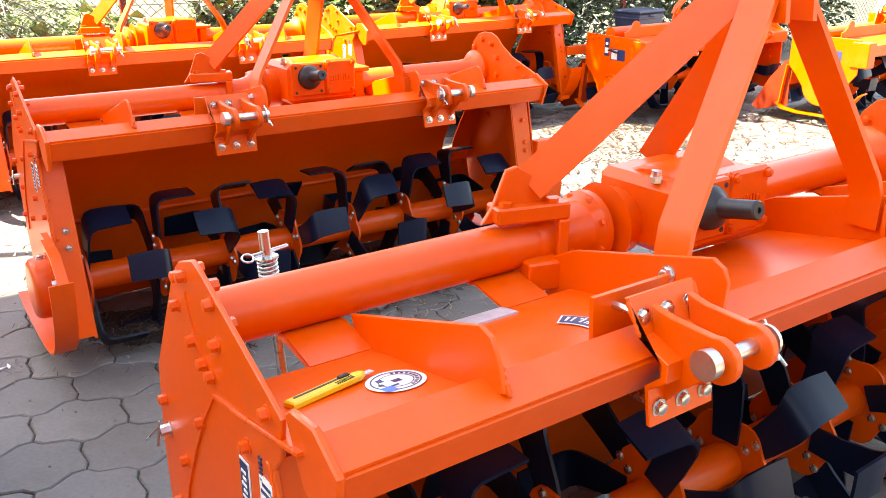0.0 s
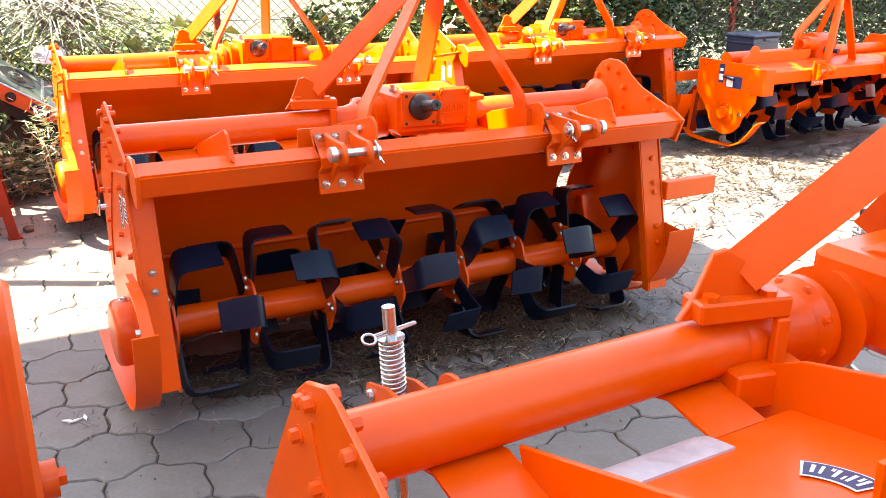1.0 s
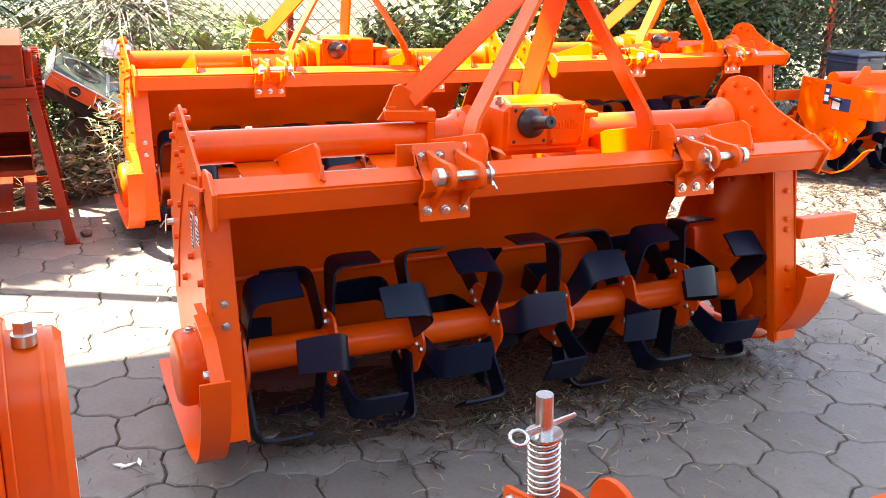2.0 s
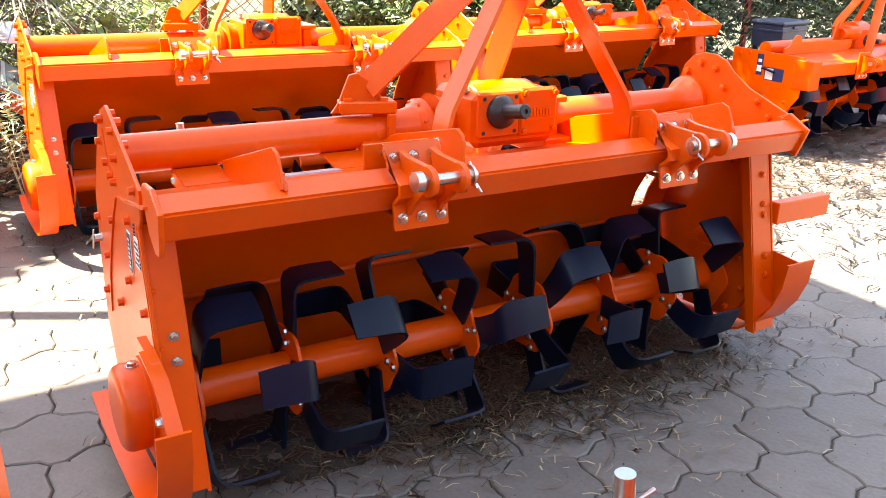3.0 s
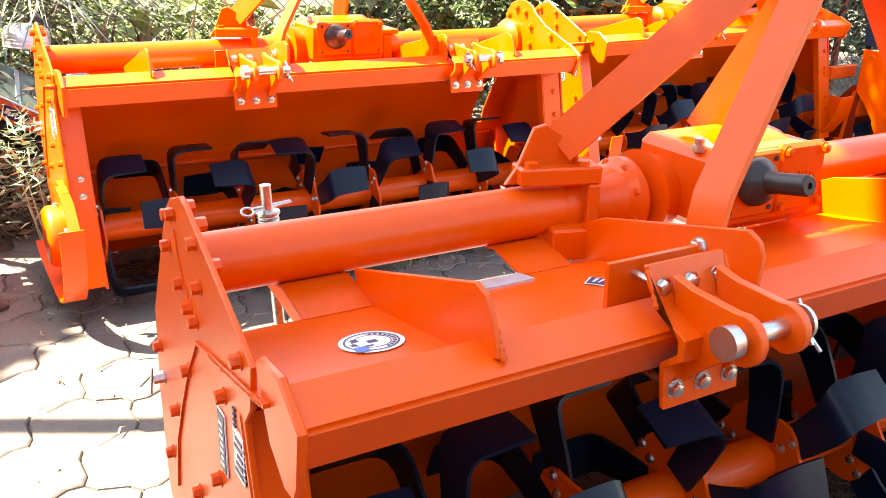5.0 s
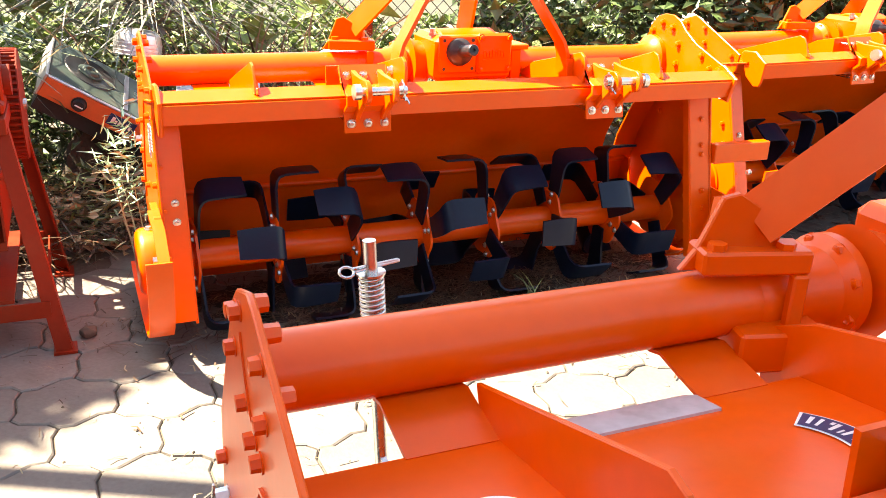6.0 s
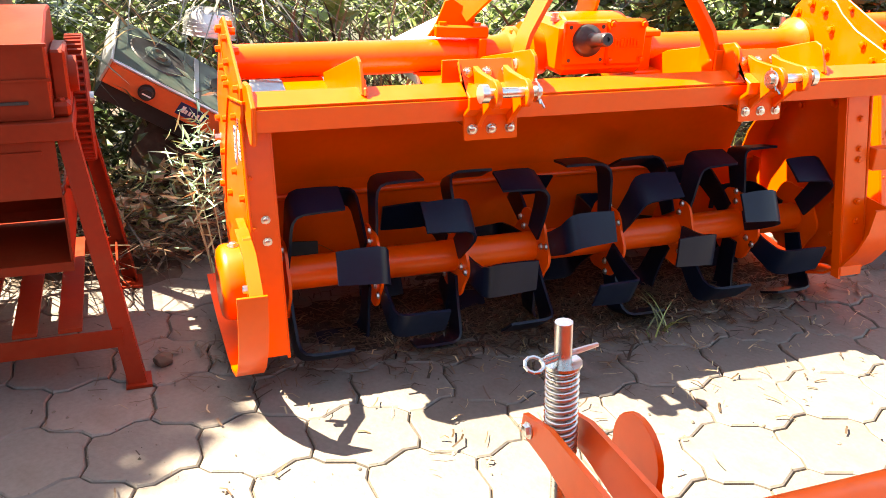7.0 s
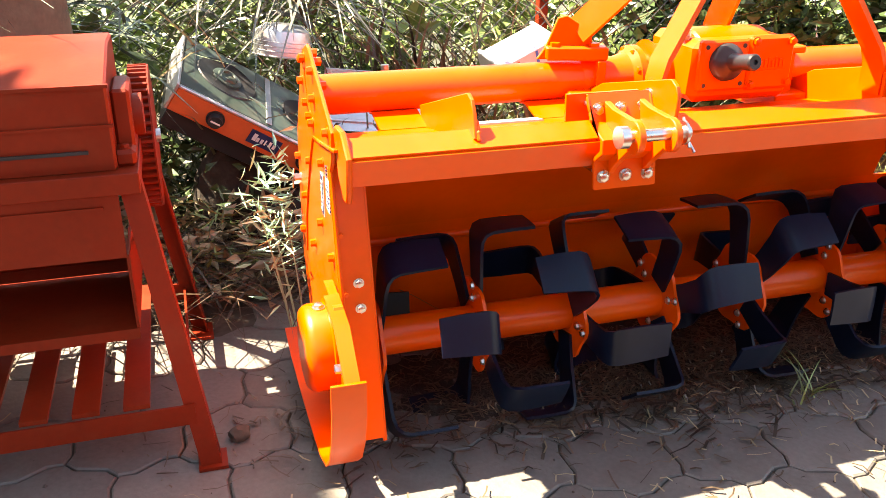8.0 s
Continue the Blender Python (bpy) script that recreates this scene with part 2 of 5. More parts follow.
def rotary_tiller(label):
    t = tagged(new("rotary_tiller"), label, "rotary tiller", "rotary tillers parked in rows")
    # cross beam: a square tube set on its edge
    a, b = Vector((0.008, 0.765)), Vector((0.034, 0.698))
    d = Vector((b.y - a.y, -(b.x - a.x))) * -1
    c, e = b + d, a + d
    bm = prism(bmesh.new(), [tuple(a), tuple(b), tuple(c), tuple(e)], 0.024, 1.93)
    bmesh.ops.bevel(bm, geom=[q for q in bm.edges if abs(q.verts[0].co.x - q.verts[1].co.x) > 1], offset=0.006, segments=2, affect="EDGES")
    beam = part("cross_beam", bm, ORANGE, t)
    part("end_plate", prism(bmesh.new(), [(-0.004, 0.770), (0.028, 0.686), (0.10, 0.70), (0.11, 0.79), (0.07, 0.808)], 1.930, 1.942, bevel=0.002), ORANGE, beam)
    # side plates
    left = part("left_side_plate", prism(bmesh.new(), side_outline(False), -0.004, 0.004, bevel=0.002), ORANGE, t)
    left.location.x = 0.012
    right = part("right_side_plate", prism(bmesh.new(), side_outline(True), 1.940, 1.948, bevel=0.002), ORANGE, t)
    # front lip of the left plate along the beam's end
    part("lip", prism(bmesh.new(), [(0.002, 0.768), (0.012, 0.694), (0.022, 0.674), (0.050, 0.672), (0.095, 0.705), (0.135, 0.790), (0.12, 0.802), (0.060, 0.806)], 0.000, 0.0118, bevel=0.003), ORANGE, left)
    # upright angle irons at the front edges of the side plates
    for x0, x1, yt, yb, owner in ((-0.006, 0.066, 0.183, 0.016, left), (1.855, 1.938, 0.132, 0.004, right)):
        bm = bmesh.new()
        prism(bm, [(yt, 0.695), (yt + 0.008, 0.695), (yb + 0.008, 0.13), (yb, 0.13)], x0, x1, bevel=0.0015)
        inner = x1 if owner is left else x0
        prism(bm, [(yt + 0.002, 0.695), (yt + 0.034, 0.695), (yb + 0.036, 0.12), (yb + 0.002, 0.12)], inner - 0.004, inner + 0.004)
        iron = part("angle_iron", bm, ORANGE, owner)
        mid = 0.037 if owner is left else 1.905
        for z in (0.460, 0.408) if owner is left else (0.61, 0.52, 0.487, 0.36, 0.30):
            bolt(iron, (mid, yb + (yt - yb) * (z - 0.13) / 0.565 - 0.001, z), "front", 0.0095, STEEL if owner is left else ORANGE)
    for z in (0.56, 0.44, 0.31):
        bolt(left, (0.008, 0.016 + 0.167 * (z - 0.13) / 0.565 - 0.001, z), "front", 0.006, ORANGE, 0.8)
    for y, z in ((0.473, 0.862), (0.449, 0.870), (0.492, 0.809), (0.344, 0.862), (0.434, 0.772), (0.335, 0.804), (0.365, 0.742), (0.395, 0.750), (0.177, 0.772), (0.432, 0.634), (0.530, 0.514), (0.253, 0.685), (0.615, 0.590), (0.300, 0.53), (0.170, 0.50), (0.420, 0.43), (0.150, 0.42), (0.590, 0.40)):
        bolt(left, (-0.004, y, z), "left", 0.0095, ORANGE, 1.1)
    for y, z in ((0.440, 0.880), (0.385, 0.872), (0.330, 0.832)):
        bolt(left, (0.004, y, z), "right", 0.0105, ORANGE, 1.6)
    bm = bmesh.new()
    flat_bar(bm, [(-0.005, 0.452, 0.845), (-0.005, 0.440, 0.81), (-0.005, 0.418, 0.775), (-0.005, 0.392, 0.752)], (0, 1, 0), 0.003, 0.007)
    part("adjusting_rib", bm, ORANGE, left)
    bolt(left, (-0.004, 0.611, 0.534), "left", 0.010, STEEL, 1.6)
    part("split_pin", rod(rod(bmesh.new(), (-0.024, 0.600, 0.560), (-0.026, 0.616, 0.505), 0.0022, n=8), (-0.024, 0.606, 0.545), (-0.040, 0.630, 0.515), 0.0022, n=8), STEEL, left)
    for k in range(9):
        w = radians(40 + 40 * k)
        bolt(right, (1.940, 0.43 + 0.095 * math.cos(w), 0.805 + 0.105 * math.sin(w)), "left", 0.012, ORANGE, 0.8)
    for y, z in ((0.15, 0.78), (0.20, 0.82), (0.09, 0.785), (0.30, 0.72), (0.26, 0.62), (0.40, 0.58)):
        bolt(right, (1.940, y, z), "left", 0.011, ORANGE, 0.8)
    # chain case on the right, with its filler plug
    bm = bmesh.new()
    outline = arc(0.44, 0.765, 0.105, 165, 5, 10) + arc(0.29, 0.25, 0.13, -10, -170, 10)
    prism(bm, outline, 1.950, 1.990, bevel=0.010)
    case = part("chain_case", bm, ORANGE, t)
    part("case_flange", prism(bmesh.new(), arc(0.44, 0.765, 0.125, 165, 5, 12) + arc(0.29, 0.25, 0.15, -10, -170, 12), 1.949, 1.958, bevel=0.002), ORANGE, case)
    part("filler_plug", rod(rod(bmesh.new(), (1.972, 0.43, 0.865), (1.972, 0.43, 0.885), 0.014, n=12), (1.972, 0.43, 0.885), (1.972, 0.43, 0.90), 0.012, n=6), STEEL, case)
    for k in range(8):
        f = k / 7
        bolt(case, (1.990, 0.36 - 0.15 * f + 0.02, 0.80 - 0.55 * f), "right", 0.011, ORANGE)
    part("case_label", box(bmesh.new(), 1.9905, 1.9915, 0.33, 0.37, 0.52, 0.62), WHITE, case)
    # stub bar at the right end
    part("stub_bar", box(bmesh.new(), 1.95, 2.20, 0.065, 0.105, 0.452, 0.522, 0.003), ORANGE, t)
    # upper tube from side to side, in sections
    ty, tz = 0.4875, 0.772
    tube = part("left_tube", rod(bmesh.new(), (0.014, ty, tz), (0.70, ty, tz), 0.0475, n=36), ORANGE, t)
    bm = bmesh.new()
    ax = Matrix.Translation((0.70, ty, tz)) @ TO_X
    lathe(bm, [(0.047, 0.0), (0.052, 0.01), (0.052, 0.10), (0.060, 0.13), (0.078, 0.145), (0.078, 0.162), (0.060, 0.17), (0.058, 0.22), (0.066, 0.25)], ax, 36)
    part("axle_trumpet", bm, ORANGE, t)
    for k in range(8):
        w = radians(45 * k + 20)
        bolt(tube, (0.846, ty + 0.068 * math.cos(w), tz + 0.068 * math.sin(w)), "left", 0.009, ORANGE, 0.9)
    bm = bmesh.new()
    ax = Matrix.Translation((1.20, ty, tz)) @ TO_X
    lathe(bm, [(0.066, 0.0), (0.055, 0.03), (0.048, 0.06), (0.048, 0.64), (0.052, 0.68), (0.070, 0.712), (0.085, 0.722), (0.085, 0.739)], ax, 36)
    part("right_tube", bm, ORANGE, t)
    # clamps that hold the tube
    foot = Matrix.Translation((0.60, 0.455, 0)) @ Matrix.Rotation(radians(-15), 4, "Z")
    clamp = part("tube_clamp", box(bmesh.new(), 0.0, 0.152, 0.0, 0.058, 0.829, 0.862, 0.004, foot), ORANGE, t)
    part("clamp_strap", box(bmesh.new(), 0.126, 0.148, -0.006, 0.012, 0.745, 0.830, 0.003, foot), ORANGE, clamp)
    part("saddle", box(bmesh.new(), 0.055, 0.180, -0.028, 0.115, 0.700, 0.757, 0.004, foot), ORANGE, clamp)
    for x, y, z, h in ((0.022, 0.016, 0.862, 0.009), (0.118, 0.016, 0.862, 0.009), (0.140, 0.0, 0.700, -0.012), (0.085, 0.0, 0.700, -0.012)):
        part("clamp_bolt", rod(bmesh.new(), foot @ Vector((x, y, z - 0.002 * (h > 0))), foot @ Vector((x, y, z + h)), 0.013, n=6), ORANGE, clamp)
    x = 1.262
    bm = bmesh.new()
    box(bm, x - 0.052, x + 0.052, ty - 0.085, ty + 0.085, tz + 0.052, tz + 0.070, 0.003)
    clamp = part("tube_clamp", bm, ORANGE, t)
    for y0, y1 in ((ty - 0.078, ty - 0.056), (ty + 0.056, ty + 0.078)):
        part("clamp_strap", box(bmesh.new(), x - 0.012, x + 0.028, y0, y1, tz - 0.060, tz + 0.0515, 0.003), ORANGE, clamp)
    bm = bmesh.new()
    box(bm, x - 0.045, x + 0.052, ty - 0.115, ty + 0.085, tz - 0.100, tz - 0.046, 0.004)
    part("saddle", bm, ORANGE, clamp)
    # gearbox
    bm = bmesh.new()
    box(bm, 0.925, 1.205, 0.335, 0.555, 0.735, 0.885, 0.018)
    lathe(bm, [(0.085, 0.0), (0.075, 0.02), (0.070, 0.05)], Matrix.Translation((0.88, ty, tz + 0.01)) @ TO_X, 24)
    prism(bm, arc(0.44, 0.80, 0.10, 0, 180, 12), 0.96, 1.17, bevel=0.006)
    gear = part("gearbox", bm, ORANGE, t)
    bm = box(bmesh.new(), 0.930, 1.062, 0.318, 0.338, 0.768, 0.890, 0.005)
    gear.location.y = -0.022
    plate = part("input_flange", bm, ORANGE, gear)
    for x, z in ((0.945, 0.783), (0.945, 0.875), (1.047, 0.783), (1.047, 0.875)):
        part("bolt_hole", rod(bmesh.new(), (x, 0.3165, z), (x, 0.320, z), 0.0055, n=10), DARK, plate)
    cover = part("gear_cover", box(bmesh.new(), 1.066, 1.196, 0.322, 0.340, 0.762, 0.895, 0.008), ORANGE, gear)
    for x, z in ((1.080, 0.778), (1.182, 0.780), (1.182, 0.880), (1.080, 0.882)):
        bolt(cover, (x, 0.322, z), "front", 0.0095, ORANGE, 0.9)
    bm = bmesh.new()
    for k, (w, h) in enumerate(((0.008, 0.022), (0.006, 0.016), (0.010, 0.020), (0.005, 0.024), (0.008, 0.018), (0.006, 0.024), (0.010, 0.020), (0.007, 0.016))):
        box(bm, 1.090 + 0.0105 * k, 1.090 + 0.0105 * k + w * 0.8, 0.319, 0.323, 0.818, 0.818 + h)
    box(bm, 1.086, 1.178, 0.3195, 0.323, 0.806, 0.811)
    part("cast_marks", bm, ORANGE, cover)
    bm = bmesh.new()
    pz, px = 0.838, 0.998
    lathe(bm, [(0.046, 0.0), (0.044, 0.012), (0.040, 0.02), (0.030, 0.026), (0.021, 0.035), (0.019, 0.060), (0.019, 0.112), (0.016, 0.116), (0.006, 0.116), (0.006, 0.110)], Matrix.Translation((px, 0.318, pz)) @ Matrix.Rotation(radians(79), 4, "X"), 24)
    part("input_shaft", bm, DARK, gear, "black splined input shaft in a rubber seal")
    part("breather_plug", rod(rod(bmesh.new(), (0.935, 0.40, 0.88), (0.935, 0.40, 0.892), 0.013, n=6), (0.935, 0.40, 0.892), (0.935, 0.40, 0.904), 0.010, n=12), STEEL, gear)
    # middle plates from beam to tube
    for x in (0.712, 1.318):
        bm = prism(bmesh.new(), [(0.030, 0.775), (0.026, 0.835), (0.036, 0.855), (0.058, 0.866), (0.36, 0.79), (0.45, 0.745), (0.43, 0.66), (0.365, 0.705), (0.30, 0.716), (0.22, 0.729), (0.15, 0.742), (0.092, 0.754)], x - 0.005, x + 0.005, bevel=0.0015)
        plate = part("mast_plate", bm, ORANGE, t)
        bolt(plate, (x - 0.005, 0.140, 0.814), "left", 0.012, STEEL, 0.9)
        bolt(plate, (x + 0.005, 0.140, 0.814), "right", 0.012, STEEL, 0.9)
    # gussets between beam and hood
    for x in (0.275, 1.63):
        bm = prism(bmesh.new(), [(0.030, 0.780), (0.046, 0.826), (0.060, 0.850), (0.085, 0.858), (0.43, 0.748), (0.41, 0.695), (0.365, 0.705), (0.30, 0.716), (0.22, 0.729), (0.15, 0.742), (0.092, 0.754)], x - 0.004, x + 0.004, bevel=0.0015)
        part("gusset", bm, ORANGE, t)
        weld(beam, (x + 0.005, 0.028, 0.776), (x + 0.005, 0.050, 0.812), 0.005)
        weld(beam, (x + 0.004, 0.030, 0.779), (x + 0.004, 0.074, 0.794), 0.004)
    # mast: two bent legs and two braces that meet at the top
    top = Vector((1.0, 0.205, 1.285))
    mast = part("mast_head", prism(bmesh.new(), [(0.15, 1.20), (0.16, 1.31), (0.20, 1.335), (0.25, 1.31), (0.27, 1.20)], 0.955, 0.967), ORANGE, t)
    part("mast_cheek", prism(bmesh.new(), [(0.15, 1.20), (0.16, 1.31), (0.20, 1.335), (0.25, 1.31), (0.27, 1.20)], 1.033, 1.045), ORANGE, mast)
    for s, x in ((-1, 0.725), (1, 1.305)):
        bm = flat_bar(bmesh.new(), [(x, 0.150, 0.780), (x, 0.150, 0.845), (x - s * 0.012, 0.155, 0.885), (1.0 + s * 0.05, 0.20, 1.24), (1.0 + s * 0.046, 0.205, 1.31)], (0, 1, 0), 0.012, 0.068)
        part("mast_leg", bm, ORANGE, t)
    for x, y, z, head in ((0.682, 0.466, 0.895, 0.962), (1.13, 0.56, 0.86, 1.038)):
        w = Vector((head, 0.24, 1.27)) - Vector((x, y, z))
        bm = flat_bar(bmesh.new(), [(x, y, z), Vector((x, y, z)) + w * 0.10, Vector((x, y, z)) + w], (0.157, -0.345, -0.277), 0.012, 0.07)
        brace = part("mast_brace", bm, ORANGE, t)
        if x < 1:
            bm = prism(bmesh.new(), [(-0.020, 0.828), (0.0, 0.857), (0.028, 0.928), (0.050, 0.934), (0.112, 0.896), (0.116, 0.861), (0.10, 0.828)], 0.027, 0.039, "y", 0.002)
            bmesh.ops.transform(bm, matrix=foot, verts=bm.verts)
            part("brace_foot", bm, ORANGE, brace)
    # lower hitch brackets
    for x, clip in ((0.586, 1), (1.386, -1)):
        front = [(0.060, 0.846), (0.052, 0.848), (0.026, 0.796), (-0.030, 0.775), (-0.030, 0.745), (0.000, 0.722), (-0.008, 0.664), (0.000, 0.664), (0.010, 0.725), (-0.018, 0.750), (-0.018, 0.768), (0.026, 0.792)]
        bracket = part("hitch_bracket", prism(bmesh.new(), front, x - 0.070, x + 0.070, bevel=0.0015), ORANGE, t)
        bm = bmesh.new()
        prism(bm, [(0.088, 0.690), (0.096, 0.690), (0.104, 0.838), (0.096, 0.838)], x - 0.095, x + 0.07)
        part("back_plate", bm, ORANGE, bracket)
        for k in (-1, 0, 1):
            bolt(bracket, (x + 0.050 * k, 0.041, 0.818), "front", 0.0115, STEEL)
            bolt(bracket, (x + 0.050 * k, -0.004, 0.690), "front", 0.0115, STEEL)
            for y, z in ((0.045, 0.818), (0.0, 0.690)):
                part("clamp_bolt_shank", rod(bmesh.new(), (x + 0.05 * k, y, z), (x + 0.05 * k, 0.112, z), 0.006, n=10), STEEL, bracket)
        for ex in (x - 0.032, x + 0.046):
            ear = [(0.036, 0.835), (0.0, 0.828)] + arc(-0.085, 0.794, 0.034, 70, 290, 10) + [(-0.02, 0.715), (0.0, 0.69), (0.006, 0.72)]
            part("ear", prism(bmesh.new(), ear, ex - 0.007, ex + 0.007, bevel=0.0015), ORANGE, bracket)
        bm = rod(bmesh.new(), (x - 0.062, -0.085, 0.796), (x + 0.085, -0.085, 0.796), 0.0125, n=20)
        h = x - 0.060 if clip > 0 else x + 0.078
        rod(bm, (h - 0.008, -0.085, 0.796), (h + 0.010, -0.085, 0.796), 0.022, n=24)
        pin = part("hitch_pin", bm, STEEL, bracket)
        bm = bmesh.new()
        k = x + 0.072 if clip > 0 else x - 0.052
        lathe(bm, [(0.014, -0.003), (0.024, -0.003), (0.024, 0.003), (0.014, 0.003)], Matrix.Translation((k, -0.085, 0.796)) @ TO_X, 20)
        rod(bm, (k + 0.004, -0.105, 0.771), (k + 0.004, -0.073, 0.823), 0.003, n=8)
        rod(bm, (k + 0.008, -0.097, 0.779), (k + 0.012, -0.113, 0.763), 0.003, n=8)
        part("linch_pin", bm, STEEL, pin)
    # hood over the rotor, and the hinged rear board
    line = [(0.086, 0.757), (0.15, 0.744), (0.22, 0.731), (0.30, 0.718), (0.365, 0.707), (0.420, 0.640), (0.474, 0.558), (0.53, 0.46), (0.56, 0.35)]
    hood = part("hood", sheet(bmesh.new(), line[:6][::-1], 0.005, 0.004, 1.940), ORANGE, t)
    part("hood_back", sheet(bmesh.new(), ([*line[5:8], (0.547, 0.40)])[::-1], 0.005, 0.004, 1.785), ORANGE, hood)
    part("hood_corner", sheet(bmesh.new(), ([*line[5:8], (0.547, 0.40)])[::-1], 0.005, 1.845, 1.940), ORANGE, hood)
    part("hood_skirt", sheet(bmesh.new(), [(0.56, 0.35), (0.547, 0.40)], 0.005, 0.004, 1.940), ORANGE, hood)
    board = part("rear_board", sheet(bmesh.new(), [(0.655, 0.001), (0.635, 0.05), (0.605, 0.14), (0.585, 0.24), (0.566, 0.345)], 0.005, 0.05, 1.91), ORANGE, t)
    for x in (0.052, 1.908):
        part("board_cheek", prism(bmesh.new(), [(0.45, 0.10), (0.52, 0.36), (0.56, 0.36), (0.64, 0.01), (0.5, 0.03)], x - 0.003, x + 0.003), ORANGE, board)
    part("hinge_tube", rod(bmesh.new(), (0.02, 0.563, 0.352), (1.91, 0.563, 0.352), 0.012, n=12), ORANGE, board)
    for x0, x1 in ((0.160, 0.271), (0.545, 0.650), (1.318, 1.44), (1.63, 1.80)):
        part("tube_web", sheet(bmesh.new(), [(0.363, 0.7085), (0.41, 0.7185), (0.45, 0.728), (0.475, 0.722)][::-1], 0.005, x0, x1), ORANGE, hood)
    # pale grey strip along the front edge of the deck opening
    part("rear_flange", sheet(bmesh.new(), [(0.322, 0.7190), (0.367, 0.7115), (0.390, 0.698)][::-1], 0.004, 0.330, 0.543), PALE, hood, "pale grey flange")
    # weld beads along the joints
    for x in (0.279, 1.634, 0.718, 1.324):
        weld(hood, (x, 0.095, 0.757), (x, 0.30, 0.720))
    for x in (0.516, 0.656, 1.316, 1.456):
        weld(beam, (x, 0.024, 0.796), (x, 0.052, 0.842))
    weld(beam, (0.006, 0.095, 0.757), (0.006, 0.30, 0.720))
    # spring rods behind the hood
    for x in (0.325, 1.66):
        bm = bmesh.new()
        for k in (-0.03, 0.03):
            prism(bm, [(0.553, 0.50), (0.522, 0.60), (0.93, 0.590), (1.005, 0.568), (1.01, 0.535), (0.93, 0.535), (0.60, 0.49)], x + k - 0.004, x + k + 0.004)
        arm = part("spring_arm", bm, ORANGE, t)
        part("hinge_disc", prism(bmesh.new(), arc(0.93, 0.52, 0.06, -10, 190, 14) + [(0.85, 0.44), (1.0, 0.44)], x + 0.105, x + 0.115, bevel=0.0015), ORANGE, arm)
        bolt(arm, (x - 0.034, 0.985, 0.553), "left", 0.010, STEEL)
        base, tip = Vector((x + 0.012, 0.945, 0.285)), Vector((x - 0.012, 0.957, 0.733))
        bm = rod(bmesh.new(), base, tip, 0.012, n=16)
        flat_bar(bm, [(x + 0.012, 0.945, 0.295), (x + 0.012, 0.62, 0.16)], (0, 0, 1), 0.012, 0.03)
        spring_rod = part("spring_rod", bm, STEEL, t, "bright zinc-plated spring rod")
        w = (tip - base).normalized()
        s0, s1 = base + w * 0.245, base + w * 0.385
        u = w.orthogonal().normalized()
        v = w.cross(u)
        crv = bpy.data.curves.new("coil", "CURVE")
        crv.dimensions, crv.bevel_depth, crv.bevel_resolution = "3D", 0.0032, 2
        sp = crv.splines.new("POLY")
        n = 15 * 14
        sp.points.add(n)
        for k in range(n + 1):
            ang = 2 * math.pi * k / 14
            sp.points[k].co = (*(s0.lerp(s1, k / n) + (u * math.cos(ang) + v * math.sin(ang)) * 0.0205), 1)
        crv.materials.append(STEEL)
        coil = new("coil_spring", crv)
        coil.parent = spring_rod
        bm = bmesh.new()
        lathe(bm, [(0.012, -0.002), (0.026, -0.002), (0.026, 0.002), (0.012, 0.002)], Matrix.Translation(s1 + w * 0.004) @ w.to_track_quat("Z", "Y").to_matrix().to_4x4(), 18)
        rod(bm, s1 + w * 0.012 + Vector((-0.034, -0.008, 0)), s1 + w * 0.012 + Vector((0.055, 0.008, 0.006)), 0.0032, n=8)
        rod(bm, s1 + w * 0.019 + Vector((-0.034, -0.008, 0)), s1 + w * 0.017 + Vector((0.050, 0.002, 0.006)), 0.0022, n=8)
        eye = s1 + w * 0.014 + Vector((-0.046, -0.010, 0))
        loop = [eye + Vector((0.013 * math.cos(radians(36 * k)), 0.010 * math.sin(radians(36 * k)), 0.006 * math.sin(radians(36 * k)))) for k in range(11)]
        for p, q in zip(loop, loop[1:]):
            rod(bm, p, q, 0.0026, n=6)
        part("cotter_pin", bm, STEEL, spring_rod)
    # rotor with its flanges and tines
    rotor = part("rotor_tube", rod(bmesh.new(), (0.004, AXIS_Y, AXIS_Z), (1.94, AXIS_Y, AXIS_Z), 0.046, n=28), ORANGE, t)
    bm = bmesh.new()
    hexed = []
    for k in range(36):
        w = 2 * math.pi * k / 36
        r = 0.112 + 0.007 * math.cos(6 * w)
        hexed.append((r * math.cos(w), r * math.sin(w)))
    prism(bm, hexed, -0.004, 0.004)
    flange = mesh_of("rotor_flange", bm, ORANGE)
    tines = {1: blade_mesh(1), -1: blade_mesh(-1)}
    for i in range(8):
        x = 0.11 + 0.25 * i
        shared("rotor_flange", flange, rotor, (x, AXIS_Y, AXIS_Z))
        for k in range(3):
            for s, phase in ((1, -31), (-1, 14)):
                if (i == 0 and s < 0) or (i == 7 and s > 0):
                    continue
                ang = phase + 26 * (i - 1) + 120 * k
                tine = shared("blade", tines[s], rotor, (x + s * 0.004, AXIS_Y, AXIS_Z), (radians(90 - ang), 0, 0))
                for r in (0.072, 0.105):
                    w = radians(ang)
                    bolt(rotor, (x - s * 0.004, AXIS_Y - r * math.cos(w), AXIS_Z + r * math.sin(w)), "left" if s > 0 else "right", 0.0085, STEEL)
    part("bearing_hub", lathe(bmesh.new(), [(0.046, 0.0), (0.10, 0.0), (0.10, 0.012), (0.07, 0.03), (0.046, 0.032)], Matrix.Translation((0.008, AXIS_Y, AXIS_Z)) @ TO_X), ORANGE, rotor)
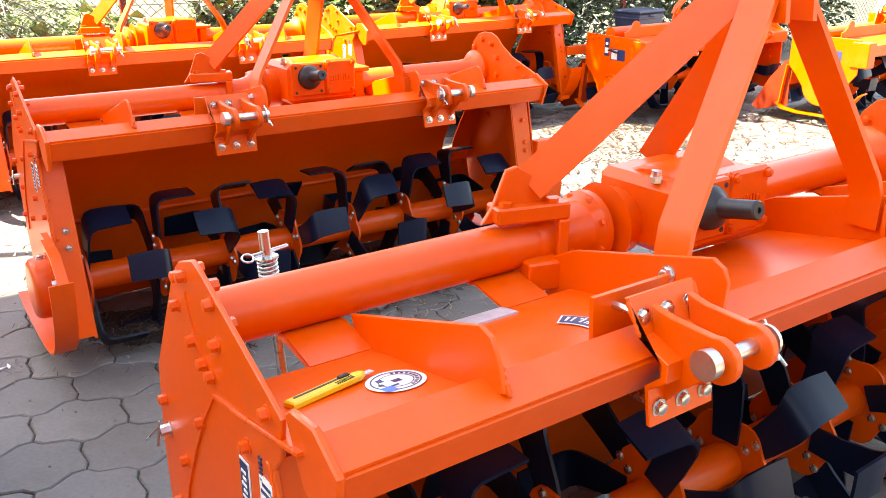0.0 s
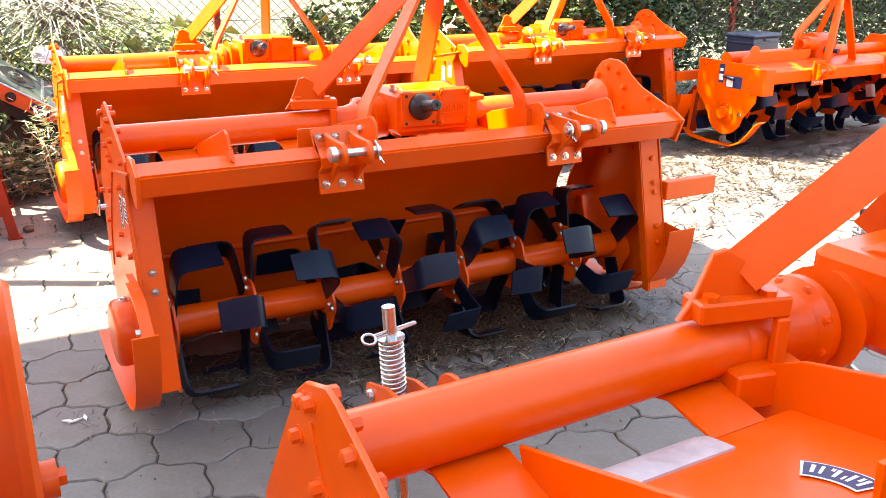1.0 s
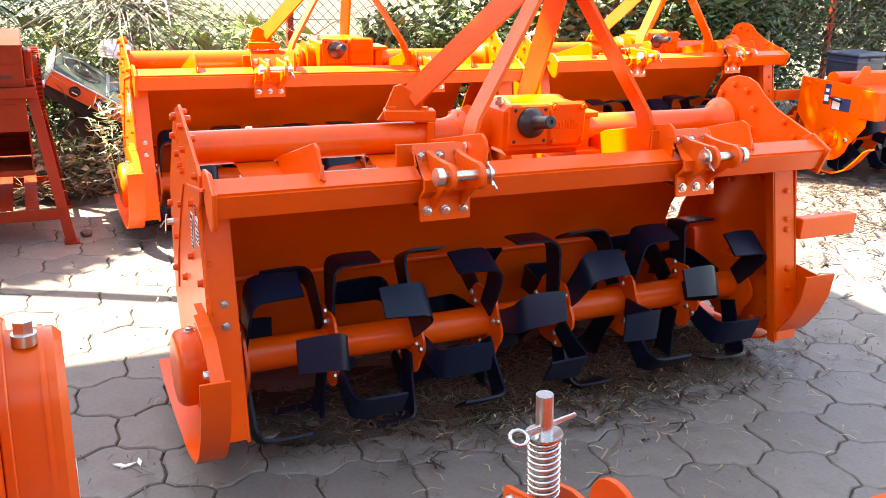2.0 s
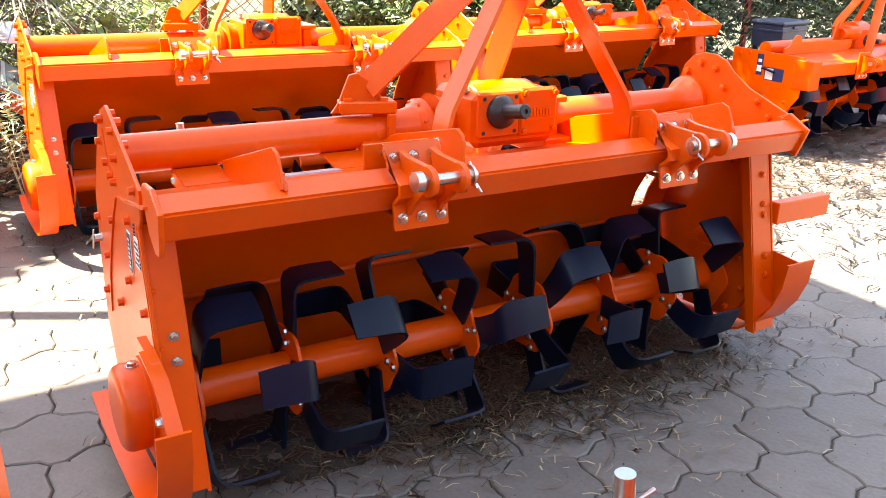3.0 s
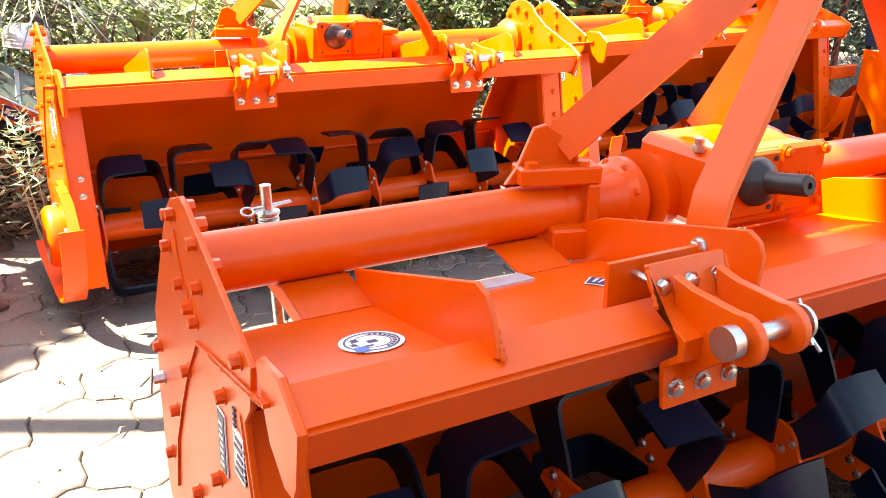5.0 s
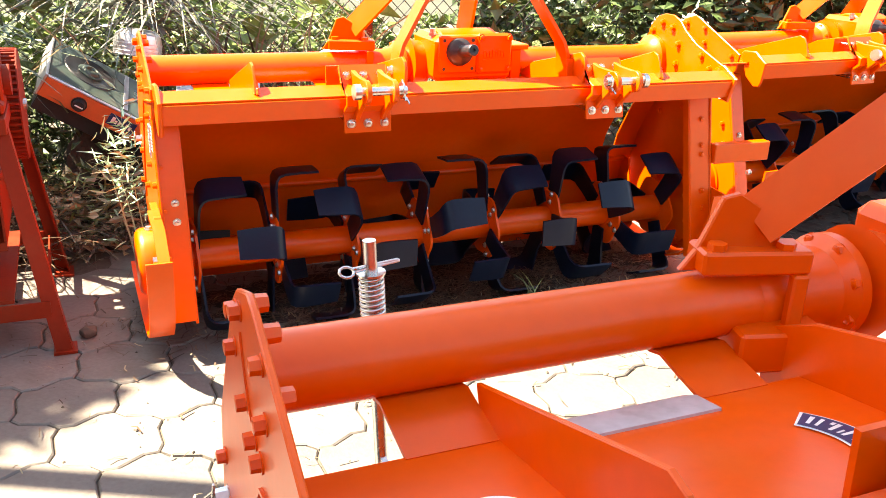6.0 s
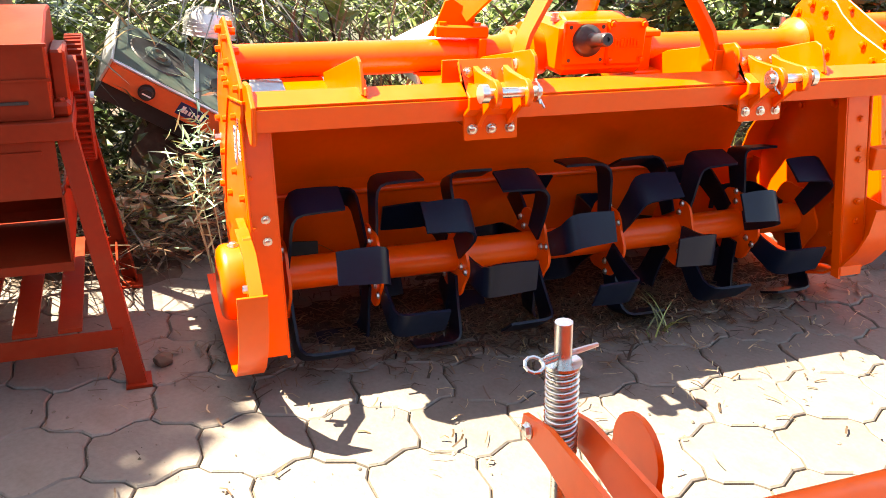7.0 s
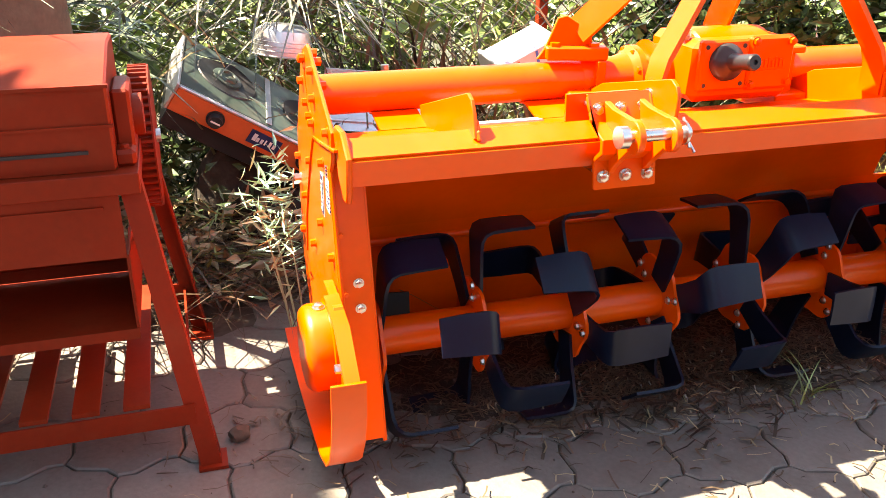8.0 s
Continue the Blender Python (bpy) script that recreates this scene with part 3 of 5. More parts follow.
    hub = part("bearing_hub", lathe(bmesh.new(), [(0.046, 0.0), (0.055, 0.0), (0.085, 0.018), (0.115, 0.022), (0.150, 0.030), (0.155, 0.042)], Matrix.Translation((1.897, AXIS_Y, AXIS_Z)) @ TO_X, 36), ORANGE, rotor)
    for k in range(8):
        w = radians(45 * k + 10)
        bolt(hub, (1.922, AXIS_Y + 0.128 * math.cos(w), AXIS_Z + 0.128 * math.sin(w)), "left", 0.010, ORANGE, 0.9)
    # bearing cover and skid runner at each end
    part("bearing_cover", lathe(bmesh.new(), [(0.112, 0.0), (0.112, 0.008), (0.103, 0.010), (0.103, 0.046), (0.099, 0.058), (0.090, 0.066), (0.074, 0.069)], Matrix.Translation((-0.004, 0.255, 0.238)) @ Matrix.Rotation(radians(-90), 4, "Y"), 48), ORANGE, left)
    bolt(left, (-0.030, 0.255, 0.340), "up", 0.012, STEEL)
    for x0, x1, owner in ((-0.074, -0.006, left), (1.850, 1.972, right)):
        run = [(-0.146, 0.385), (-0.140, 0.31), (-0.118, 0.235), (-0.080, 0.170), (-0.030, 0.125), (0.04, 0.098), (0.12, 0.086), (0.30, 0.080), (0.50, 0.085), (0.60, 0.11)]
        if owner is right:
            run = [(-0.070, 0.380), (-0.062, 0.305), (-0.036, 0.235), (0.008, 0.170), (0.070, 0.118), (0.140, 0.088), (0.21, 0.072), (0.40, 0.060), (0.55, 0.075)]
        skid = part("skid", sheet(bmesh.new(), run, 0.007, x0, x1), ORANGE, owner)
        m = (x0 + x1) / 2
        if owner is right:
            part("skid_cheek", prism(bmesh.new(), [(-0.045, 0.36), (-0.020, 0.24), (0.06, 0.135), (0.20, 0.080), (0.40, 0.068), (0.40, 0.20), (0.09, 0.37)], 1.949, 1.955), ORANGE, skid)
            bolt(skid, (1.949, 0.06, 0.27), "left", 0.010, STEEL)
            continue
        part("skid_arm", flat_bar(bmesh.new(), [(m + 0.014, 0.09, 0.45), (m + 0.018, 0.00, 0.42), (m + 0.020, -0.09, 0.33), (m + 0.020, -0.13, 0.30)], (1, 0, 0), 0.007, 0.032), ORANGE, skid)
        part("skid_stay", flat_bar(bmesh.new(), [(m + 0.020, 0.16, 0.45), (m + 0.021, 0.05, 0.44), (m + 0.022, -0.03, 0.36), (m + 0.022, -0.03, 0.28)], (1, 0, 0), 0.006, 0.02), ORANGE, skid)
        bolt(skid, (m + 0.008, -0.035, 0.350), "left", 0.010, STEEL, 1.2)
    # stickers
    serial = part("serial_label", box(bmesh.new(), -0.0065, -0.0045, 0.175, 0.215, 0.595, 0.665), WHITE, left)
    bm = bmesh.new()
    for k in range(5):
        box(bm, -0.0075, -0.0062, 0.180, 0.210 - 0.005 * (k % 3), 0.602 + 0.012 * k, 0.607 + 0.012 * k)
    part("printed_lines", bm, NAVY, serial)
    caution = part("caution_label", box(bmesh.new(), -0.0062, -0.0045, 0.252, 0.284, 0.560, 0.655), WHITE, left)
    part("label_field", box(bmesh.new(), -0.0072, -0.0060, 0.255, 0.281, 0.563, 0.652), NAVY, caution)
    bm = bmesh.new()
    for k in range(7):
        box(bm, -0.0080, -0.0070, 0.260, 0.276 - 0.004 * (k % 2), 0.572 + 0.0105 * k, 0.5765 + 0.0105 * k)
    part("printed_lines", bm, WHITE, caution)
    bm = bmesh.new()
    for k in range(5):
        box(bm, -0.0065, -0.0045, 0.205, 0.214, 0.655 + 0.008 * k, 0.659 + 0.008 * k)
    part("stencilled_print", bm, NAVY, left)
    bm = bmesh.new()
    for k in range(6):
        box(bm, -0.0065, -0.0045, 0.172, 0.186 - 0.003 * (k % 2), 0.600 + 0.009 * k, 0.604 + 0.009 * k)
    part("stencilled_print", bm, NAVY, left)
    # round hotline sticker and maker's sticker on the hood
    def deck(y):
        for (y0, z0), (y1, z1) in zip(line, line[1:]):
            if y <= y1:
                return z0 + (z1 - z0) * (y - y0) / (y1 - y0) + 0.0055
    bm = bmesh.new()
    n = 40
    for r0, r1 in ((0.0, 0.044),):
        ring = [bm.verts.new((0.194 + r1 * math.cos(2 * math.pi * k / n), 0.208 + r1 * math.sin(2 * math.pi * k / n), 0.0)) for k in range(n)]
        bm.faces.new(ring)
    for v in bm.verts:
        v.co.z = deck(v.co.y) + 0.0015
    stick = part("round_sticker", bm, WHITE, hood, "round white sticker with blue and black print")
    bm = bmesh.new()
    for r0, r1, a0, a1, steps in ((0.035, 0.0375, 0, 360, 40), (0.025, 0.0265, 0, 360, 36)):
        for k in range(steps):
            u, v = radians(a0 + (a1 - a0) * k / steps), radians(a0 + (a1 - a0) * (k + 1) / steps)
            q = [(r0, u), (r1, u), (r1, v), (r0, v)]
            bm.faces.new([bm.verts.new((0.194 + r * math.cos(a), 0.208 + r * math.sin(a), 0.0)) for r, a in q])
    for k in range(11):
        u = radians(-70 + 14 * k)
        q = [(0.028, u - 0.07), (0.0335, u - 0.07), (0.0335, u + 0.07), (0.028, u + 0.07)]
        bm.faces.new([bm.verts.new((0.194 + r * math.cos(a), 0.208 + r * math.sin(a), 0.0)) for r, a in q])
    for x, y, w, h in ((-0.006, -0.006, 0.014, 0.012), (-0.024, 0.008, 0.010, 0.012), (-0.03, -0.006, 0.008, 0.008), (-0.016, -0.018, 0.012, 0.006)):
        bm.faces.new([bm.verts.new((0.194 + x + w * i, 0.208 + y + h * j, 0.0)) for i, j in ((0, 0), (1, 0), (1, 1), (0, 1))])
    for v in bm.verts:
        v.co.z = deck(v.co.y) + 0.0022
    part("sticker_print", bm, NAVY, stick, smooth=0)
    bm = bmesh.new()
    bm.faces.new([bm.verts.new((0.194 - 0.034 + 0.018 * i, 0.208 - 0.034 + 0.02 * j, deck(0.174 + 0.02 * j) + 0.0028)) for i, j in ((0, 0), (1, 0), (1, 1), (0, 1))])
    part("sticker_figure", bm, BLUE, stick, smooth=0)
    def band(bm, r0, r1, a0, a1, z, steps):
        for k in range(steps):
            u, v = radians(a0 + (a1 - a0) * k / steps), radians(a0 + (a1 - a0) * (k + 1) / steps)
            bm.faces.new([bm.verts.new((0.525 + r * math.cos(a), 0.207 + r * math.sin(a), deck(0.207 + r * math.sin(a)) + z)) for r, a in ((r0, u), (r1, u), (r1, v), (r0, v))])
        return bm
    maker = part("maker_sticker", band(bmesh.new(), 0.074, 0.116, -17, 37, 0.0015, 18), WHITE, hood, "curved navy maker's sticker with a white border", smooth=0)
    part("sticker_field", band(bmesh.new(), 0.077, 0.113, -15, 35, 0.0022, 16), NAVY, maker, smooth=0)
    bm = bmesh.new()
    for a0, a1, r0, r1 in ((24, 27, 0.084, 0.106), (28.5, 31, 0.094, 0.106), (34, 37, 0.084, 0.106), (39, 41, 0.084, 0.096), (45, 48, 0.084, 0.106), (49, 51.5, 0.098, 0.106), (56, 58.5, 0.084, 0.106), (62, 65, 0.084, 0.106)):
        band(bm, r0, r1, a0 - 35, a1 - 35, 0.0029, 2)
    part("sticker_print", bm, WHITE, maker, smooth=0)
    # the right end drawn in by three centimetres
    done = set()
    for o in t.children_recursive:
        if o.location.length > 0:
            o.location.x = drawn_in(o.location.x)
        elif o.type == "MESH" and o.data.name not in done:
            done.add(o.data.name)
            for v in o.data.vertices:
                v.co.x = drawn_in(v.co.x)
        elif o.type == "CURVE":
            for q in o.data.splines[0].points:
                q.co.x = drawn_in(q.co.x)
    return t


LABEL = "orange painted rotary tiller with black L-shaped blades on paving"
tiller = rotary_tiller(LABEL)
tiller.matrix_world = pose(0.234, 2.69, 0)
row_front = copy_thing(tiller, pose(0.171, 0.727, 0, 0, 0, 1.55))
for o in row_front.children:
    if o.name.split(".")[0] in ("spring_rod", "spring_arm"):
        o.location += Vector((0.024, -0.036, 0.012))
for o in row_front.children_recursive:
    if o.name.startswith("round_sticker"):
        o.location = (0.022, -0.004, 0.0010)
    if o.name.startswith("maker_sticker"):
        o.location = (-0.045, -0.030, 0.0062)
for x, y, turn, spin in ((0.294, 4.677, 0.25, 4), (2.566, 4.963, 4.90, 40)):
    other = copy_thing(tiller, pose(x, y, 0, 0, 0, turn))
    for o in other.children_recursive:
        if o.name.startswith("blade"):
            o.rotation_euler.x -= radians(spin)
    if spin == 40:
        for o in [o for o in other.children_recursive if o.name.startswith(("skid_arm", "skid_stay"))]:
            bpy.data.objects.remove(o)

# ---- ground ----
bm = bmesh.new()
bmesh.ops.create_grid(bm, x_segments=2, y_segments=2, size=400)
ground = part("ground", bm, SOIL)
tagged(ground, "brown sandy soil and grit between and beyond the pavers", "ground", kind="structure")
ground.location = (0, 0, -0.010)

# ---- unseen roof added over the yard's near half to cast the shade on the machines ----
ROOF_Z = 6.0
bm = bmesh.new()
# gap admits a sun patch; south panel added to cut light into the hoods
for x0, x1, y0, y1 in ((-3.4, 3.0, -4.7, -2.2), (-3.4, 1.0, 0.7, 3.83), (-3.4, -0.26, 3.83, 4.68), (0.22, 1.0, 3.83, 4.68), (-0.26, 0.22, 4.10, 4.68)):
    box(bm, x0 - 1.375, x1 - 1.375, y0 + 0.61, y1 + 0.61, ROOF_Z, ROOF_Z + 0.03)
tagged(part("roof", bm, material("tin_sheet", (0.30, 0.30, 0.31), 0.5, 0.6, 0.2, 2.0, 30.0, 0.1)), "unseen roof added to shade the yard", "roof", kind="structure")

# unseen plain walls added behind and beside the camera, dark to cut skylight and bounce
PLASTER = material("plain_plaster", (0.17, 0.155, 0.135), 0.9, 0.0, 0.2, 1.0, 30.0, 0.3)
tagged(part("wall_west", box(bmesh.new(), -4.6, -4.4, -5.0, 8.0, 0, 3.2), PLASTER), "unseen plain wall added to hold off skylight", "wall", kind="structure")
tagged(part("wall_south", box(bmesh.new(), -4.4, 12.0, -5.0, -4.8, 0, 3.2), PLASTER), "unseen plain wall added to hold off skylight", "wall", kind="structure")

# unseen rail added beside the roof to cast the thin shadow across the paving
tagged(part("roof_rail", rod(bmesh.new(), (-3.315, 5.88, 3.3), (-0.80, 4.64, 3.3), 0.042, n=10), DARK), "unseen rail added to cast a thin shadow line", "rail", kind="structure")


# ---- a lighter, lower tiller of another build ----
def light_tiller(label):
    t = tagged(new("rotary_tiller"), label, "rotary tiller", "rotary tillers parked in rows")
    outline = [(0.0, 0.645), (0.0, 0.40), (0.03, 0.36)] + arc(0.25, 0.30, 0.155, 190, 350, 14) + [(0.47, 0.36), (0.53, 0.42), (0.53, 0.655)]
    plate = part("left_side_plate", prism(bmesh.new(), outline, 0.0, 0.010, bevel=0.002), ORANGE, t)
    bm = lathe(bmesh.new(), [(0.075, 0.0), (0.075, 0.008), (0.045, 0.010), (0.040, 0.040), (0.018, 0.044)], Matrix.Translation((0.0, 0.25, 0.30)) @ Matrix.Rotation(radians(-90), 4, "Y"), 24)
    part("bearing_hub", bm, ORANGE, plate)
    for k in range(6):
        w = radians(60 * k)
        bolt(plate, (-0.008, 0.25 + 0.062 * math.cos(w), 0.30 + 0.062 * math.sin(w)), "left", 0.010, ORANGE, 0.9)
    for y, z in ((0.05, 0.61), (0.10, 0.36), (0.47, 0.62), (0.40, 0.63), (0.12, 0.30)):
        bolt(plate, (0.0, y, z), "left", 0.012, STEEL if z < 0.35 else ORANGE)
    label1 = part("notice_label", box(bmesh.new(), -0.002, 0.0, 0.29, 0.335, 0.50, 0.63), NAVY, plate)
    part("printed_lines", box(box(bmesh.new(), -0.003, -0.0015, 0.295, 0.330, 0.52, 0.56), -0.003, -0.0015, 0.300, 0.325, 0.58, 0.60), WHITE, label1)
    label2 = part("warning_label", box(bmesh.new(), -0.002, 0.0, 0.13, 0.27, 0.475, 0.555), NAVY, plate)
    part("printed_field", box(bmesh.new(), -0.003, -0.0015, 0.205, 0.262, 0.480, 0.550), WHITE, label2)
    run = [(-0.09, 0.285), (-0.055, 0.262), (-0.01, 0.20), (0.06, 0.125), (0.14, 0.085), (0.40, 0.085), (0.52, 0.10), (0.58, 0.14)]
    skid = part("skid", sheet(bmesh.new(), run, 0.008, -0.05, 0.01), ORANGE, plate)
    part("skid_arm", flat_bar(bmesh.new(), [(-0.01, 0.53, 0.42), (-0.012, 0.55, 0.25), (-0.012, 0.56, 0.13)], (1, 0, 0), 0.008, 0.03), ORANGE, skid)
    part("cross_beam", box(bmesh.new(), 0.012, 1.80, -0.045, 0.040, 0.520, 0.605, 0.006), ORANGE, t)
    part("beam_end_box", box(bmesh.new(), -0.01, 0.09, -0.07, 0.06, 0.45, 0.63, 0.006), ORANGE, t)
    hood = [(0.04, 0.60), (0.15, 0.635), (0.27, 0.63), (0.38, 0.58), (0.46, 0.49), (0.50, 0.38), (0.51, 0.27)]
    part("hood", sheet(bmesh.new(), hood[::-1], 0.005, 0.010, 1.80), ORANGE, t)
    board = part("rear_board", sheet(bmesh.new(), [(0.80, 0.06), (0.74, 0.12), (0.64, 0.22), (0.56, 0.35), (0.515, 0.45)], 0.006, 0.02, 1.78), RED, t)
    part("board_cheek", prism(bmesh.new(), [(0.50, 0.12), (0.52, 0.45), (0.56, 0.45), (0.68, 0.30), (0.80, 0.08), (0.75, 0.05)], 0.006, 0.014), RED, board)
    lug = [(0.02, 0.64), (0.70, 0.64), (0.74, 0.66), (0.74, 0.71), (0.24, 0.715)] + arc(0.14, 0.715, 0.045, 0, 180, 10) + [(0.06, 0.69), (0.02, 0.68)]
    part("lug_plate", prism(bmesh.new(), lug, 0.16, 0.172, "y", 0.002), ORANGE, t)
    part("upper_tube", rod(bmesh.new(), (0.012, 0.30, 0.665), (1.80, 0.30, 0.665), 0.045, n=24), ORANGE, t)
    bm = box(bmesh.new(), 0.88, 1.10, 0.20, 0.42, 0.60, 0.78, 0.02)
    prism(bm, arc(0.31, 0.70, 0.11, 0, 180, 10), 0.92, 1.06)
    gear = part("gearbox", bm, ORANGE, t)
    part("input_shaft", lathe(bmesh.new(), [(0.040, 0.0), (0.03, 0.02), (0.018, 0.03), (0.018, 0.10)], Matrix.Translation((0.98, 0.20, 0.69)) @ TO_FRONT, 18), DARK, gear)
    bm = lathe(bmesh.new(), [(0.05, 0.0), (0.05, 0.10), (0.035, 0.11), (0.035, 0.17), (0.028, 0.17), (0.028, 0.15)], Matrix.Translation((0.86, 0.22, 0.74)) @ Matrix.Rotation(radians(-90), 4, "Y"), 20)
    part("cross_socket", bm, ORANGE, gear)
    part("brace_plate", prism(bmesh.new(), [(0.62, 0.66), (0.78, 0.66), (0.80, 0.74), (0.70, 0.84), (0.66, 0.80)], 0.235, 0.247, "y", 0.002), ORANGE, t)
    for pts, across in (([(0.67, 0.25, 0.78), (0.70, 0.25, 0.83), (0.96, 0.18, 1.12)], (0, 1, 0)), ([(0.84, 0.10, 0.62), (0.86, 0.10, 0.68), (0.98, 0.14, 1.12)], (0, 1, 0)), ([(1.16, 0.10, 0.62), (1.14, 0.10, 0.68), (1.02, 0.14, 1.12)], (0, 1, 0)), ([(1.08, 0.40, 0.70), (1.02, 0.20, 1.12)], (1, 0, 0))):
        part("mast_leg", flat_bar(bmesh.new(), pts, across, 0.012, 0.058), ORANGE, t)
    part("mast_head", prism(bmesh.new(), [(0.10, 1.06), (0.10, 1.14), (0.15, 1.17), (0.21, 1.14), (0.21, 1.06)], 0.96, 1.03), ORANGE, t)
    for x in (0.56, 1.38):
        bracket = part("hitch_bracket", box(bmesh.new(), x - 0.06, x + 0.06, -0.058, -0.047, 0.49, 0.66, 0.002), ORANGE, t)
        for ex in (x - 0.032, x + 0.032):
            part("ear", prism(bmesh.new(), [(-0.058, 0.64)] + arc(-0.13, 0.60, 0.032, 70, 290, 8) + [(-0.058, 0.52)], ex - 0.006, ex + 0.006), ORANGE, bracket)
        part("hitch_pin", rod(bmesh.new(), (x - 0.06, -0.13, 0.60), (x + 0.07, -0.13, 0.60), 0.012, n=14), STEEL, bracket)
        for k in (-1, 0, 1):
            bolt(bracket, (x + 0.042 * k, -0.058, 0.51), "front", 0.011, STEEL)
    rotor = part("rotor_tube", rod(bmesh.new(), (0.0, 0.25, 0.30), (1.80, 0.25, 0.30), 0.042, n=20), ORANGE, t)
    tines = {s: next(o.data for o in tiller.children_recursive if o.name.startswith("blade") and (o.data.vertices[len(o.data.vertices) - 1].co.x > 0) == (s > 0)) for s in (1, -1)}
    flange = next(o.data for o in tiller.children_recursive if o.name.startswith("rotor_flange"))
    for i in range(7):
        x = 0.12 + 0.26 * i
        shared("rotor_flange", flange, rotor, (x, 0.25, 0.30))
        for k in range(3):
            for s, phase in ((1, 20), (-1, 80)):
                shared("blade", tines[s], rotor, (x + s * 0.004, 0.25, 0.30), (radians(90 - (phase + 35 * i + 120 * k)), 0, 0))
    right = part("right_side_plate", prism(bmesh.new(), [(0.0, 0.12), (0.0, 0.60), (0.14, 0.72), (0.20, 0.765), (0.40, 0.765), (0.46, 0.70), (0.50, 0.40), (0.48, 0.12)], 1.80, 1.812, bevel=0.002), ORANGE, t)
    for k in range(9):
        bolt(right, (1.80, 0.06 + 0.012 * k, 0.20 + 0.06 * k), "left", 0.011, ORANGE, 0.9)
    case = part("chain_case", prism(bmesh.new(), arc(0.30, 0.635, 0.105, 165, 15, 10) + arc(0.27, 0.27, 0.155, -5, -175, 10), 1.812, 1.905, bevel=0.012), ORANGE, t)
    part("case_flange", prism(bmesh.new(), arc(0.30, 0.635, 0.125, 165, 15, 10) + arc(0.27, 0.27, 0.175, -5, -175, 10), 1.813, 1.828, bevel=0.002), ORANGE, case)
    part("case_rib", prism(bmesh.new(), arc(0.30, 0.635, 0.108, 165, 15, 10) + arc(0.27, 0.27, 0.158, -5, -175, 10), 1.872, 1.880), ORANGE, case)
    part("filler_plug", rod(rod(bmesh.new(), (1.855, 0.27, 0.735), (1.855, 0.27, 0.752), 0.018, n=16), (1.855, 0.27, 0.752), (1.855, 0.27, 0.772), 0.015, n=6), STEEL, case)
    part("case_boss", rod(rod(bmesh.new(), (1.905, 0.20, 0.36), (1.935, 0.20, 0.36), 0.038, n=20), (1.93, 0.20, 0.36), (1.95, 0.20, 0.36), 0.020, n=6), ORANGE, case)
    part("case_label", box(bmesh.new(), 1.9055, 1.9065, 0.19, 0.24, 0.47, 0.55), WHITE, case)
    return t


light = light_tiller("orange painted low rotary tiller with a rounded side plate and labels")
light.matrix_world = pose(4.60, 4.56, -0.02, 0, 0, 3)
copy_thing(light, pose(5.75, 3.55, 0, 0, 0, 5))
copy_thing(light, pose(-1.997, 1.81, 0, 0, 0, 0))


